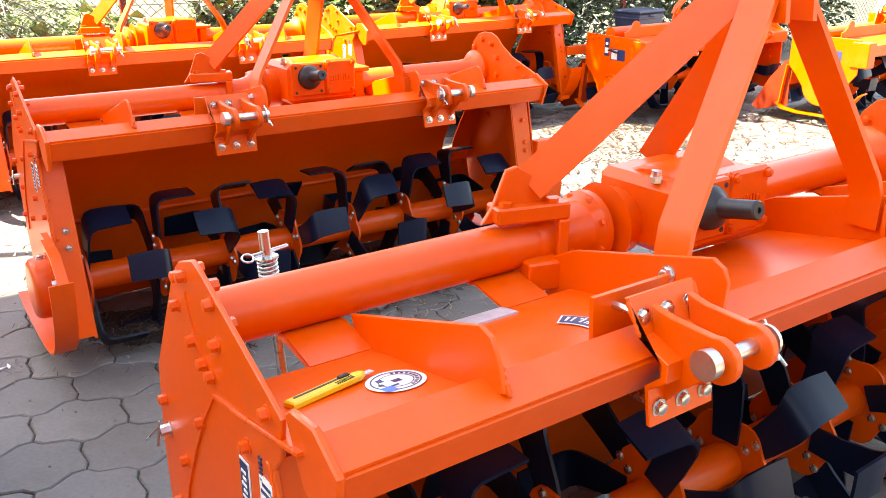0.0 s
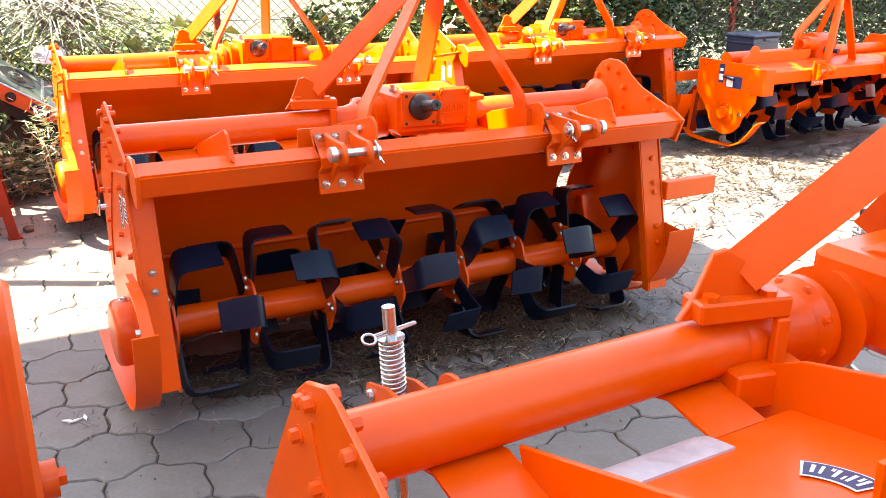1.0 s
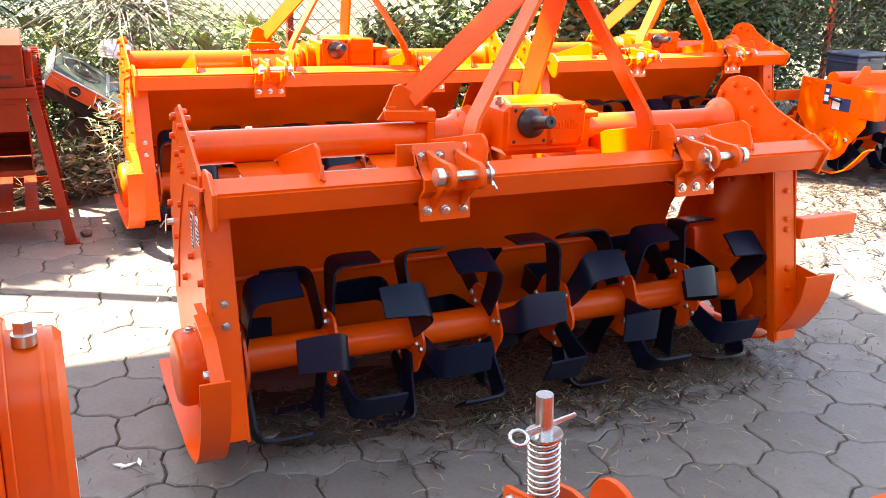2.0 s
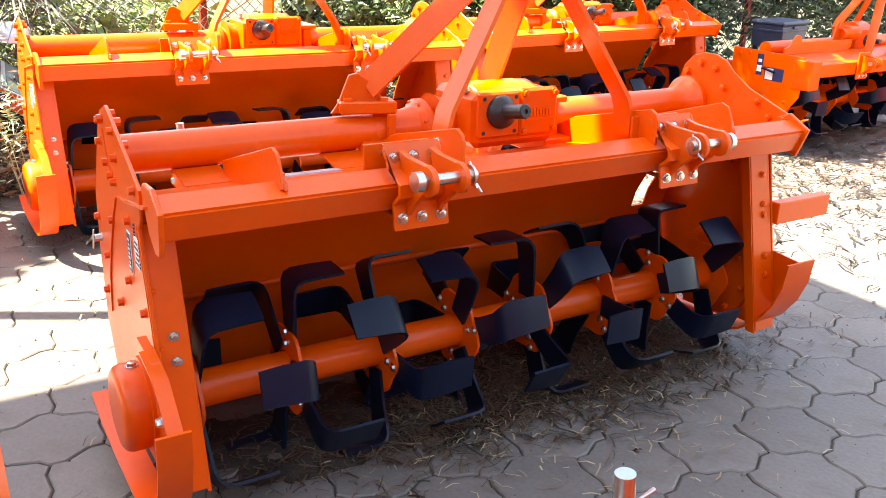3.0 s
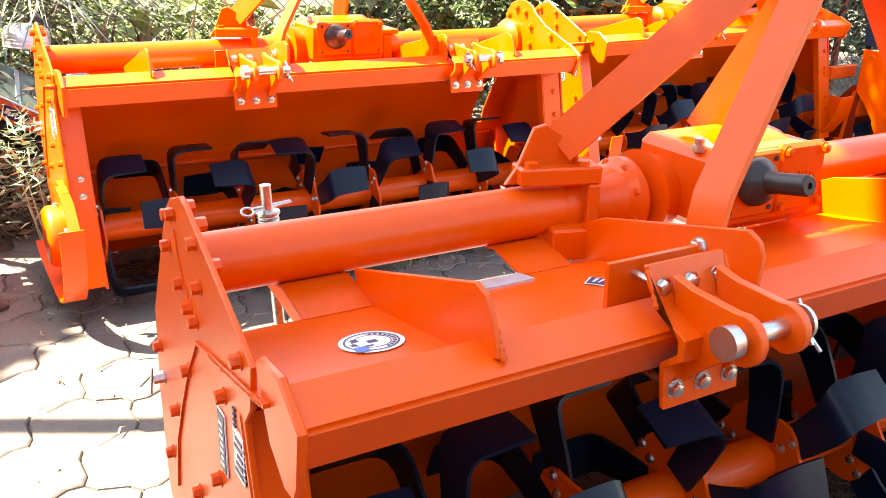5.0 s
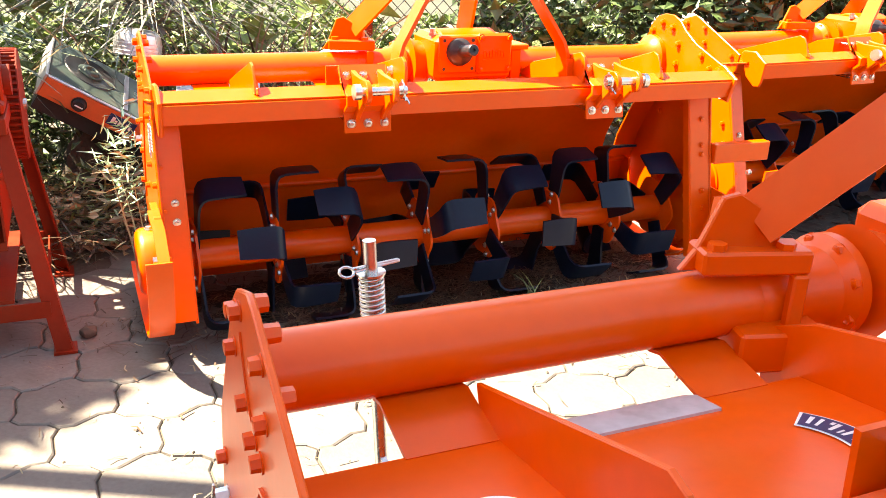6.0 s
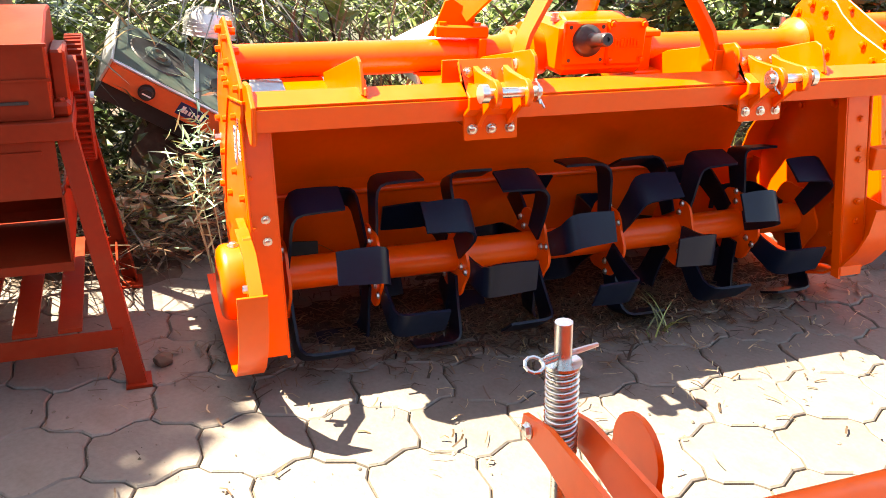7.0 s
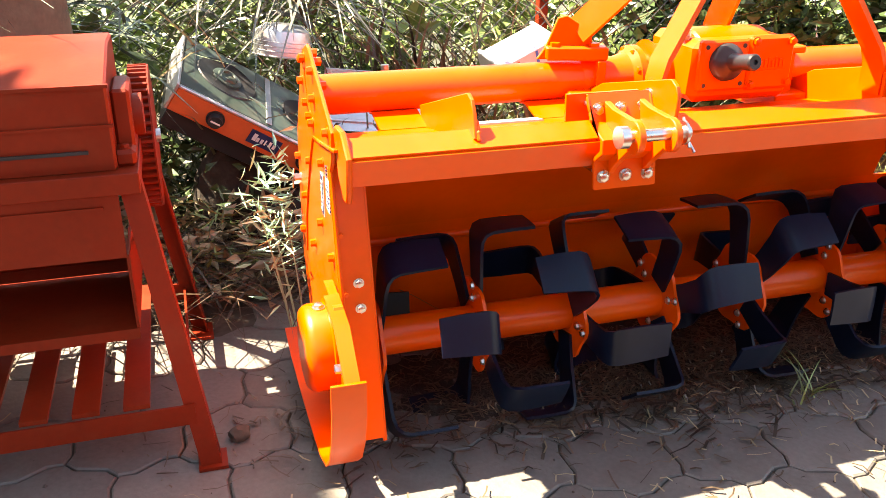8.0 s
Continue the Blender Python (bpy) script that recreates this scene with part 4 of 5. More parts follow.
# ---- chaff cutter ----
def chaff_cutter():
    t = tagged(new("chaff_cutter"), "rust-red painted chaff cutter on a splayed angle-iron stand", "machine")
    x0, x1 = -1.15, -0.112
    bm = prism(bmesh.new(), [(4.970, 0.692), (4.970, 0.868), (5.19, 0.912), (5.34, 0.905), (5.34, 0.692)], x0, x1, bevel=0.005)
    hood = part("hood", bm, RED, t)
    part("hood_edge", box(bmesh.new(), x0, x1 + 0.004, 4.962, 4.970, 0.862, 0.869), RED, hood)
    part("seam_strip", box(bmesh.new(), x0, x1 - 0.05, 4.964, 4.969, 0.730, 0.737), DARK, hood)
    part("hood_lip", box(bmesh.new(), x0, x1 + 0.004, 4.966, 4.974, 0.782, 0.788), RED, hood)
    frame_ = bmesh.new()
    for y0, y1 in ((4.945, 4.990), (5.42, 5.46)):
        box(frame_, x0 - 0.03, -0.072, y0, y1, 0.645, 0.690, 0.002)
    for xa, xb in ((x0 - 0.03, x0 + 0.012), (-0.114, -0.072)):
        box(frame_, xa, xb, 4.990, 5.42, 0.646, 0.689, 0.002)
    part("top_frame", frame_, RED, t)
    part("side_cover", box(bmesh.new(), -0.112, -0.075, 5.04, 5.18, 0.69, 0.84, 0.006), RED, t)
    apron = part("apron", box(bmesh.new(), x0, -0.118, 4.962, 4.968, 0.500, 0.644), RED, t)
    part("apron_frame", box(bmesh.new(), x0, -0.150, 4.957, 4.962, 0.612, 0.618), RED, apron)
    part("chute", sheet(bmesh.new(), [(4.970, 0.498), (5.10, 0.480), (5.26, 0.42), (5.30, 0.35), (5.28, 0.33)][::-1], 0.005, x0, -0.115), RED, t)
    part("under_tray", box(bmesh.new(), x0, -0.115, 4.975, 5.40, 0.312, 0.320), RED, t)
    part("tray_lip", box(bmesh.new(), x0, -0.115, 4.970, 4.975, 0.300, 0.325), RED, t)
    part("tray_cheek", prism(bmesh.new(), [(4.975, 0.32), (4.970, 0.498), (5.40, 0.498), (5.40, 0.32)], -0.121, -0.115), RED, t)
    # legs of angle iron
    for xt, yt, xf, yf in ((-0.098, 4.985, 0.005, 4.868), (-0.085, 5.40, 0.008, 5.545), (-1.13, 4.985, -1.25, 4.868), (-1.15, 5.40, -1.26, 5.545)):
        leg = part("leg", flat_bar(bmesh.new(), [(xt, yt, 0.685), (xf, yf, 0.0)], (1, 0, 0), 0.006, 0.045), RED, t)
        s = 1 if yt < 5.2 else -1
        part("leg_flange", flat_bar(bmesh.new(), [(xt + 0.02, yt + s * 0.022, 0.685), (xf + 0.02, yf + s * 0.022, 0.0)], (0, 1, 0), 0.006, 0.045), RED, leg)
        part("foot", box(bmesh.new(), xf - 0.03, xf + 0.035, min(yf - 0.015, yf - 0.015 + s * 0.06), max(yf + 0.015, yf + s * 0.055), 0.0, 0.008), RED, leg)
    part("front_stretcher", box(bmesh.new(), -1.22, -0.018, 4.884, 4.890, 0.112, 0.162), RED, t)
    part("rear_stretcher", box(bmesh.new(), -1.22, -0.015, 5.522, 5.528, 0.112, 0.162), RED, t)
    part("side_stretcher", box(bmesh.new(), -0.026, -0.020, 4.90, 5.51, 0.115, 0.155), RED, t)
    for k in range(9):
        xx = -0.14 - 0.105 * k
        part("slat", box(bmesh.new(), xx - 0.028, xx + 0.028, 4.895, 5.515, 0.164, 0.175), RED, t)
    # spur gear seen on its rim, with a smaller pinion and shaft
    bm = bmesh.new()
    outline, teeth = [], 52
    for k in range(teeth):
        for f, r in ((0.0, 0.163), (0.22, 0.175), (0.5, 0.175), (0.72, 0.163)):
            w = 2 * math.pi * (k + f) / teeth
            outline.append((5.37 + r * math.cos(w), 0.646 + r * math.sin(w)))
    prism(bm, outline, -0.088, -0.046)
    gear = part("spur_gear", bm, RED, t)
    part("gear_rim", lathe(bmesh.new(), [(0.157, -0.004), (0.173, -0.004), (0.173, 0.0), (0.157, 0.0)], Matrix.Translation((-0.042, 5.37, 0.646)) @ TO_X, 40), RED, gear)
    part("gear_shaft", rod(bmesh.new(), (-0.25, 5.37, 0.646), (-0.031, 5.37, 0.646), 0.018, n=14), STEEL, gear)
    part("pinion", rod(bmesh.new(), (-0.10, 5.13, 0.765), (-0.055, 5.13, 0.765), 0.045, n=18), RED, t)
    part("bearing_block", box(bmesh.new(), -0.118, -0.074, 4.99, 5.07, 0.69, 0.725, 0.008), RED, t)
    bolt(t, (-0.095, 5.01, 0.725), "up", 0.010, RED)
    bolt(t, (-0.095, 5.05, 0.725), "up", 0.010, RED)
    return t


chaff_cutter()


# ---- heap of scrap by the fence ----
GREENISH = material("green_enamel", (0.055, 0.080, 0.068), 0.3, 0.2, 0.2, 8.0, 60.0, 0.05, (0.2, 0.16, 0.12), 0.3)
ALU = material("dull_aluminium", (0.66, 0.66, 0.68), 0.38, 0.9, 0.12, 12.0, 90.0, 0.15)
STOVE_RED = material("stove_orange_enamel", (0.62, 0.13, 0.04), 0.35, 0.0, 0.12, 8.0, 70.0, 0.05, (0.3, 0.12, 0.06), 0.3)


def gas_stove():
    t = tagged(new("gas_stove"), "discarded gas stove with orange front, tilted on scrap", "stove")
    part("top_plate", box(bmesh.new(), 0.0, 0.62, 0.004, 0.34, 0.062, 0.082, 0.004), GREENISH, t)
    part("body", box(bmesh.new(), 0.006, 0.614, 0.012, 0.335, -0.085, 0.061, 0.003), DARK, t)
    front = part("front_panel", box(bmesh.new(), 0.0, 0.62, -0.010, 0.003, -0.012, 0.074, 0.003), STOVE_RED, t)
    part("panel_trim", box(bmesh.new(), 0.0, 0.62, -0.014, 0.0, 0.075, 0.084, 0.002), ALU, front)
    part("side_trim", box(bmesh.new(), -0.010, -0.001, -0.012, 0.34, -0.012, 0.086, 0.002), ALU, t)
    for x in (0.145, 0.47):
        knob = part("knob", rod(rod(bmesh.new(), (x, -0.011, 0.030), (x, -0.016, 0.030), 0.030, n=24), (x, -0.016, 0.030), (x, -0.036, 0.030), 0.024, 0.021, n=24), DARK, front)
        part("knob_mark", box(bmesh.new(), x - 0.016, x + 0.016, -0.038, -0.0355, 0.0275, 0.0325), WHITE, knob)
    for x in (0.155, 0.47):
        well = part("burner_well", lathe(bmesh.new(), [(0.108, -0.001), (0.104, 0.003), (0.096, 0.001), (0.052, -0.001), (0.045, -0.006)], Matrix.Translation((x, 0.185, 0.0835)), 36), DARK, t)
        part("burner", lathe(bmesh.new(), [(0.052, -0.006), (0.050, 0.004), (0.036, 0.006), (0.032, 0.014), (0.022, 0.016), (0.018, 0.008), (0.006, 0.008)], Matrix.Translation((x, 0.185, 0.0835)), 28), GREENISH, well)
    part("centre_strip", box(bmesh.new(), 0.298, 0.318, 0.02, 0.33, 0.0825, 0.0855, 0.001), ALU, t)
    badge = part("badge", box(bmesh.new(), 0.262, 0.372, -0.0125, -0.010, 0.008, 0.058), NAVY, front)
    bm = bmesh.new()
    for k, (w, h) in enumerate(((0.013, 0.026), (0.009, 0.016), (0.009, 0.016), (0.005, 0.020), (0.009, 0.020), (0.010, 0.016))):
        box(bm, 0.276 + 0.0145 * k, 0.276 + 0.0145 * k + w, -0.0138, -0.012, 0.022, 0.022 + h)
    part("badge_bars", bm, WHITE, badge)
    for x, y in ((0.05, 0.05), (0.57, 0.05), (0.05, 0.30), (0.57, 0.30)):
        part("foot", rod(bmesh.new(), (x, y, -0.105), (x, y, -0.085), 0.014, n=10), DARK, t)
    u = Vector((0.836, 0.051, -0.52)).normalized()
    w = Vector((-0.072, 0.909, 0.357))
    w = (w - u * w.dot(u)).normalized()
    v = u.cross(w)
    m = Matrix((u, w, v)).transposed().to_4x4()
    t.matrix_world = Matrix.Translation((-0.014, 5.967, 0.574)) @ m


gas_stove()

bm = lathe(bmesh.new(), [(0.0945, 0.0), (0.098, 0.004), (0.094, 0.006), (0.095, 0.05), (0.088, 0.085), (0.06, 0.105), (0.02, 0.110)], Matrix.Translation((0, 0, 0)), 40)
pot = tagged(new("cooking_pot"), "dull aluminium cooking pot turned upside down on scrap", "pot")
part("bowl", bm, ALU, pot)
for z in (0.02, 0.035, 0.05):
    part("ridge", lathe(bmesh.new(), [(0.0935, z - 0.002), (0.0965, z), (0.0935, z + 0.002)], Matrix.Identity(4), 40), ALU, pot)
pot.matrix_world = pose(0.365, 6.13, 0.672, -6, 8, 0)


def scrap_sheet(label, w, h, ribs, m, mat):
    """A bent metal sheet with pressed ribs and a folded rim."""
    t = tagged(new("scrap_sheet"), label, "scrap metal")
    part("panel", box(bmesh.new(), 0, w, 0, 0.004, 0, h, 0.001), mat, t)
    for k in range(ribs):
        z = h * (k + 0.5) / ribs
        part("rib", box(bmesh.new(), 0.02, w - 0.02, -0.008, 0.0, z - 0.006, z + 0.006, 0.002), mat, t)
    part("rim", box(bmesh.new(), 0, w, -0.02, 0.0, h - 0.006, h, 0.001), mat, t)
    t.matrix_world = m


scrap_sheet("bent bright metal sheet leaning on the scrap heap", 0.36, 0.24, 3, pose(0.50, 6.16, 0.40, -42, 6, -6), ALU)
scrap_sheet("crumpled pale tin sheet lying behind the machine", 0.50, 0.20, 4, pose(0.62, 5.95, 0.28, -65, -4, 12), ALU)
tin = tagged(new("tin_canister"), "pale printed tin canister lying tilted by the fence", "tin")
TIN = material("pale_tin_print", (0.60, 0.60, 0.66), 0.3, 0.4, 0.1, 8.0, 60.0, 0.05)
part("body", box(bmesh.new(), 0, 0.24, 0, 0.15, 0, 0.15, 0.01), TIN, tin)
part("rim", box(bmesh.new(), -0.006, 0.012, -0.006, 0.156, -0.006, 0.156, 0.004), ALU, tin)
part("far_rim", box(bmesh.new(), 0.228, 0.246, -0.006, 0.156, -0.006, 0.156, 0.004), ALU, tin)
part("printed_band", box(bmesh.new(), 0.03, 0.08, -0.002, 0.0, 0.02, 0.13), STOVE_RED, tin)
part("printed_stripe", box(bmesh.new(), 0.15, 0.16, -0.002, 0.0, 0.015, 0.135), BLUE, tin)
tin.matrix_world = pose(1.17, 6.10, 0.475, 12, -22, 8)

# storage box behind the low tiller
CRATE = material("dark_blue_plastic", (0.035, 0.045, 0.085), 0.45, 0.0, 0.15, 6.0, 60.0, 0.05, (0.12, 0.11, 0.10), 0.3)
crate = tagged(new("plastic_crate"), "dark blue-grey plastic crate with a lid on a low stand", "crate")
part("tub", prism(bmesh.new(), [(0.03, 0.0), (0.52, 0.0), (0.55, 0.17), (0.0, 0.17)], 0.0, 0.34, "y", 0.01), CRATE, crate)
part("lid", box(bmesh.new(), -0.015, 0.565, -0.015, 0.355, 0.172, 0.205, 0.012), CRATE, crate)
part("rim_band", box(bmesh.new(), -0.006, 0.556, -0.008, 0.348, 0.125, 0.140, 0.003), CRATE, crate)
part("handle", box(bmesh.new(), 0.22, 0.33, -0.016, 0.0, 0.145, 0.165, 0.004), CRATE, crate)
for x in (0.06, 0.46):
    for y in (0.03, 0.28):
        part("leg", box(bmesh.new(), x, x + 0.05, y, y + 0.05, -0.55, 0.0, 0.004), DARK, crate)
crate.matrix_world = pose(5.53, 5.48, 0.53, 0, 0, 10) @ Matrix.Diagonal((0.70, 0.75, 0.95, 1.0))

# utility knife on the nearest hood
knife = tagged(new("utility_knife"), "yellow plastic utility knife lying on the orange hood", "knife")
part("handle", prism(bmesh.new(), [(0.0, 0.0), (0.0, 0.026), (0.10, 0.026), (0.128, 0.018), (0.132, 0.008), (0.120, 0.0)], 0.0, 0.011, "z", 0.0025), YELLOW, knife)
part("slot", box(bmesh.new(), 0.012, 0.112, 0.015, 0.020, 0.0105, 0.0115), DARK, knife)
bm = bmesh.new()
for k in range(9):
    box(bm, 0.078 + 0.0035 * k, 0.0795 + 0.0035 * k, 0.001, 0.010, 0.0105, 0.0118)
part("grip_ribs", bm, DARK, knife)
part("slider", box(bmesh.new(), 0.09, 0.108, 0.013, 0.021, 0.011, 0.0145, 0.001), DARK, knife)
part("tip", box(bmesh.new(), 0.128, 0.146, 0.006, 0.016, 0.004, 0.006), ALU, knife)
knife.matrix_world = pose(0.230, 0.947, 0.7350, -10, 0, 12)

# stones and small litter
STONE = material("pale_stone", (0.55, 0.52, 0.48), 0.8, 0.0, 0.2, 12.0, 60.0, 0.5)


RUBBLE = material("dark_earth_rubble", (0.045, 0.034, 0.026), 0.95, 0.0, 0.4, 9.0, 60.0, 0.9, (0.12, 0.10, 0.08), 0.4, fleck=0.8)


def stone(label, m, size, seed, mat=STONE):
    rnd = random.Random(seed)
    bm = bmesh.new()
    bmesh.ops.create_icosphere(bm, subdivisions=3, radius=1.0)
    off = Vector((rnd.uniform(0, 50), rnd.uniform(0, 50), rnd.uniform(0, 50)))
    for v in bm.verts:
        v.co *= 1.0 + 0.35 * noise.noise(v.co * 1.3 + off) + 0.08 * noise.noise(v.co * 4 + off)
        v.co = Vector((v.co.x * size[0], v.co.y * size[1], max(v.co.z, -0.7) * size[2]))
    ob = part("stone", bm, mat)
    ob.matrix_world = m
    return tagged(ob, label, "stone")


stone("pale rounded stone on the paving beside a skid", pose(4.86, 5.00, 0.03), (0.075, 0.055, 0.042), 3)
stone("brown lump of earth on the paving by a machine foot", pose(0.075, 4.96, 0.014), (0.026, 0.022, 0.020), 5, SOIL)
stone("brown rubble block under the scrap heap", pose(0.43, 6.12, 0.10, 0, 10, 60), (0.15, 0.13, 0.16), 11, RUBBLE)
stone("brown rubble block under the scrap heap", pose(0.16, 6.20, 0.16, 0, 10, 20), (0.13, 0.12, 0.26), 12, RUBBLE)
stone("brown rubble block under the scrap heap", pose(0.80, 6.30, 0.13, 0, 10, 20), (0.26, 0.20, 0.19), 14, RUBBLE)
stone("brown earth mound with litter under the scrap heap", pose(0.75, 6.25, 0.06), (0.62, 0.40, 0.24), 17, RUBBLE)


# ---- fence and plants ----
WIRE = material("galvanised_wire", (0.09, 0.085, 0.08), 0.5, 0.5, 0.15, 10.0, 80.0, 0.0)
FENCE_Y = 6.62
fence = tagged(new("chain_link_fence"), "galvanised chain-link fence on red-brown iron posts", "fence", kind="structure")
verts, faces = [], []
X0, X1, H, STEP, R = -4.0, 11.0, 1.55, 0.072, 0.0028


def wire(p, q):
    p, q = np.array(p), np.array(q)
    d = (q - p) / np.linalg.norm(q - p)
    n = np.array((-d[2], 0.0, d[0]))
    b = len(verts)
    for e in (p, q):
        for s, o in ((1, 0), (-0.5, 0.87), (-0.5, -0.87)):
            verts.append(tuple(e + n * R * s + np.array((0, R * o, 0))))
    for k in range(3):
        faces.append((b + k, b + (k + 1) % 3, b + 3 + (k + 1) % 3, b + 3 + k))


k = 0
while X0 + k * STEP < X1 + H:
    x = X0 + k * STEP
    wire((x - H, FENCE_Y - 0.002, 0.0), (x, FENCE_Y - 0.002, H))
    wire((x, FENCE_Y + 0.002, 0.0), (x - H, FENCE_Y + 0.002, H))
    k += 1
me = bpy.data.meshes.new("wire_mesh")
me.from_pydata(verts, [], faces)
me.materials.append(WIRE)
wires = new("wire_mesh", me)
wires.parent = fence
for x in (-1.0, 1.52, 4.0, 6.5, 9.0):
    part("post", box(box(bmesh.new(), x - 0.02, x + 0.02, FENCE_Y + 0.01, FENCE_Y + 0.014, 0, 1.6), x - 0.02, x - 0.016, FENCE_Y + 0.014, FENCE_Y + 0.05, 0, 1.6), RED, fence)
part("tension_wire", rod(bmesh.new(), (X0, FENCE_Y, 0.86), (X1, FENCE_Y, 0.86), 0.003, n=6), WIRE, fence)


def leaf_material(name, color, vary):
    m = material(name, color, 0.42, 0.0, 0.25, 1.2, 30.0, 0.0, island=vary)
    m.node_tree.nodes["Principled BSDF"].inputs["Subsurface Weight"].default_value = 0.0
    return m


LEAF = leaf_material("sunlit_hedge_leaf", (0.13, 0.19, 0.05), 0.55)
DEEP = leaf_material("dark_bush_leaf", (0.040, 0.072, 0.022), 0.5)
GRASS = leaf_material("grass_blade", (0.12, 0.16, 0.048), 0.5)
STRAW = leaf_material("dry_straw", (0.28, 0.225, 0.13), 0.5)
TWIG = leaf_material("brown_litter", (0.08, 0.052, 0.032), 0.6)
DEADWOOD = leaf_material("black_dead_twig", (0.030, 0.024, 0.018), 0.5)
FROND = leaf_material("pale_dry_frond", (0.17, 0.21, 0.13), 0.5)
PETAL = leaf_material("white_petal", (0.80, 0.80, 0.74), 0.08)


def leaves(name, spots, length, width, mat, label, category, seed, droop=0.5, towards=None):
    """Many pointed leaves with a folded midrib, one mesh."""
    rng = np.random.default_rng(seed)
    spots = np.asarray(spots)
    n = len(spots)
    d = rng.normal(size=(n, 3))
    d[:, 2] = np.abs(d[:, 2]) * 0.6 - droop * 0.5
    if towards is not None:
        d += np.asarray(towards)
    d /= np.linalg.norm(d, axis=1, keepdims=True)
    s = np.cross(d, rng.normal(size=(n, 3)))
    s /= np.linalg.norm(s, axis=1, keepdims=True)
    u = np.cross(s, d)
    L = length * rng.uniform(0.6, 1.4, (n, 1))
    W = width * rng.uniform(0.7, 1.3, (n, 1))
    p = np.stack([spots, spots + d * L * 0.4 + s * W * 0.5 + u * W * 0.15, spots + d * L * 0.45 - u * W * 0.06, spots + d * L * 0.4 - s * W * 0.5 + u * W * 0.15, spots + d * L - u * W * 0.4], 1).reshape(-1, 3)
    base = np.arange(n)[:, None] * 5
    f = np.concatenate([base + np.array([[0, 1, 2]]), base + np.array([[0, 2, 3]]), base + np.array([[1, 4, 2]]), base + np.array([[2, 4, 3]])])
    me = bpy.data.meshes.new(name)
    me.from_pydata(p.tolist(), [], f.tolist())
    me.materials.append(mat)
    return tagged(new(name, me), label, category, kind="stuff")


def cloud(rng, n, x0, x1, y0, y1, height, lump=0.35, low=0.02):
    """Spots in a hedge with an uneven top, thicker near its skin."""
    out = []
    while len(out) < n:
        x, y = rng.uniform(x0, x1), rng.uniform(y0, y1)
        top = height(x) * (1.0 + lump * noise.noise((x * 1.7, y * 1.7, 3.0)) + 0.5 * lump * noise.noise((x * 5, y * 5, 7.0)))
        z = low + (top - low) * math.sqrt(rng.uniform(0.0, 1.0))
        if noise.noise((x * 3.1, y * 3.1, z * 3.1 + 5)) > -0.22:
            out.append((x, y, z))
    return out


rng = np.random.default_rng(4)
leaves("hedge_leaves", cloud(rng, 21000, -3.5, 3.6, 6.66, 7.9, lambda x: 0.70 + 0.10 * math.sin(x * 2.1)), 0.072, 0.034, LEAF, "sunlit green hedge and creepers behind the wire fence", "hedge", 1)
leaves("creeper_leaves", cloud(rng, 1500, -1.5, 3.4, 6.55, 6.68, lambda x: 0.62), 0.07, 0.05, LEAF, "green creeper leaves climbing through the wire fence", "creeper", 2)
leaves("creeper_leaves", cloud(rng, 90, -1.2, 2.4, 6.52, 6.62, lambda x: 0.95), 0.13, 0.10, LEAF, "broad green creeper leaves on the wire fence", "creeper", 6)
leaves("creeper_leaves", cloud(rng, 12000, 5.2, 10.5, 6.5, 7.1, lambda x: 1.7, 0.2), 0.10, 0.035, DEEP, "dark hanging creeper over the wire fence", "creeper", 3, droop=1.4)

leaves("far_hedge_leaves", cloud(rng, 9000, 3.0, 11.0, 7.2, 8.1, lambda x: 2.3, 0.2), 0.15, 0.09, DEEP, "dense dark green hedge behind the flowering shrubs", "hedge", 8)


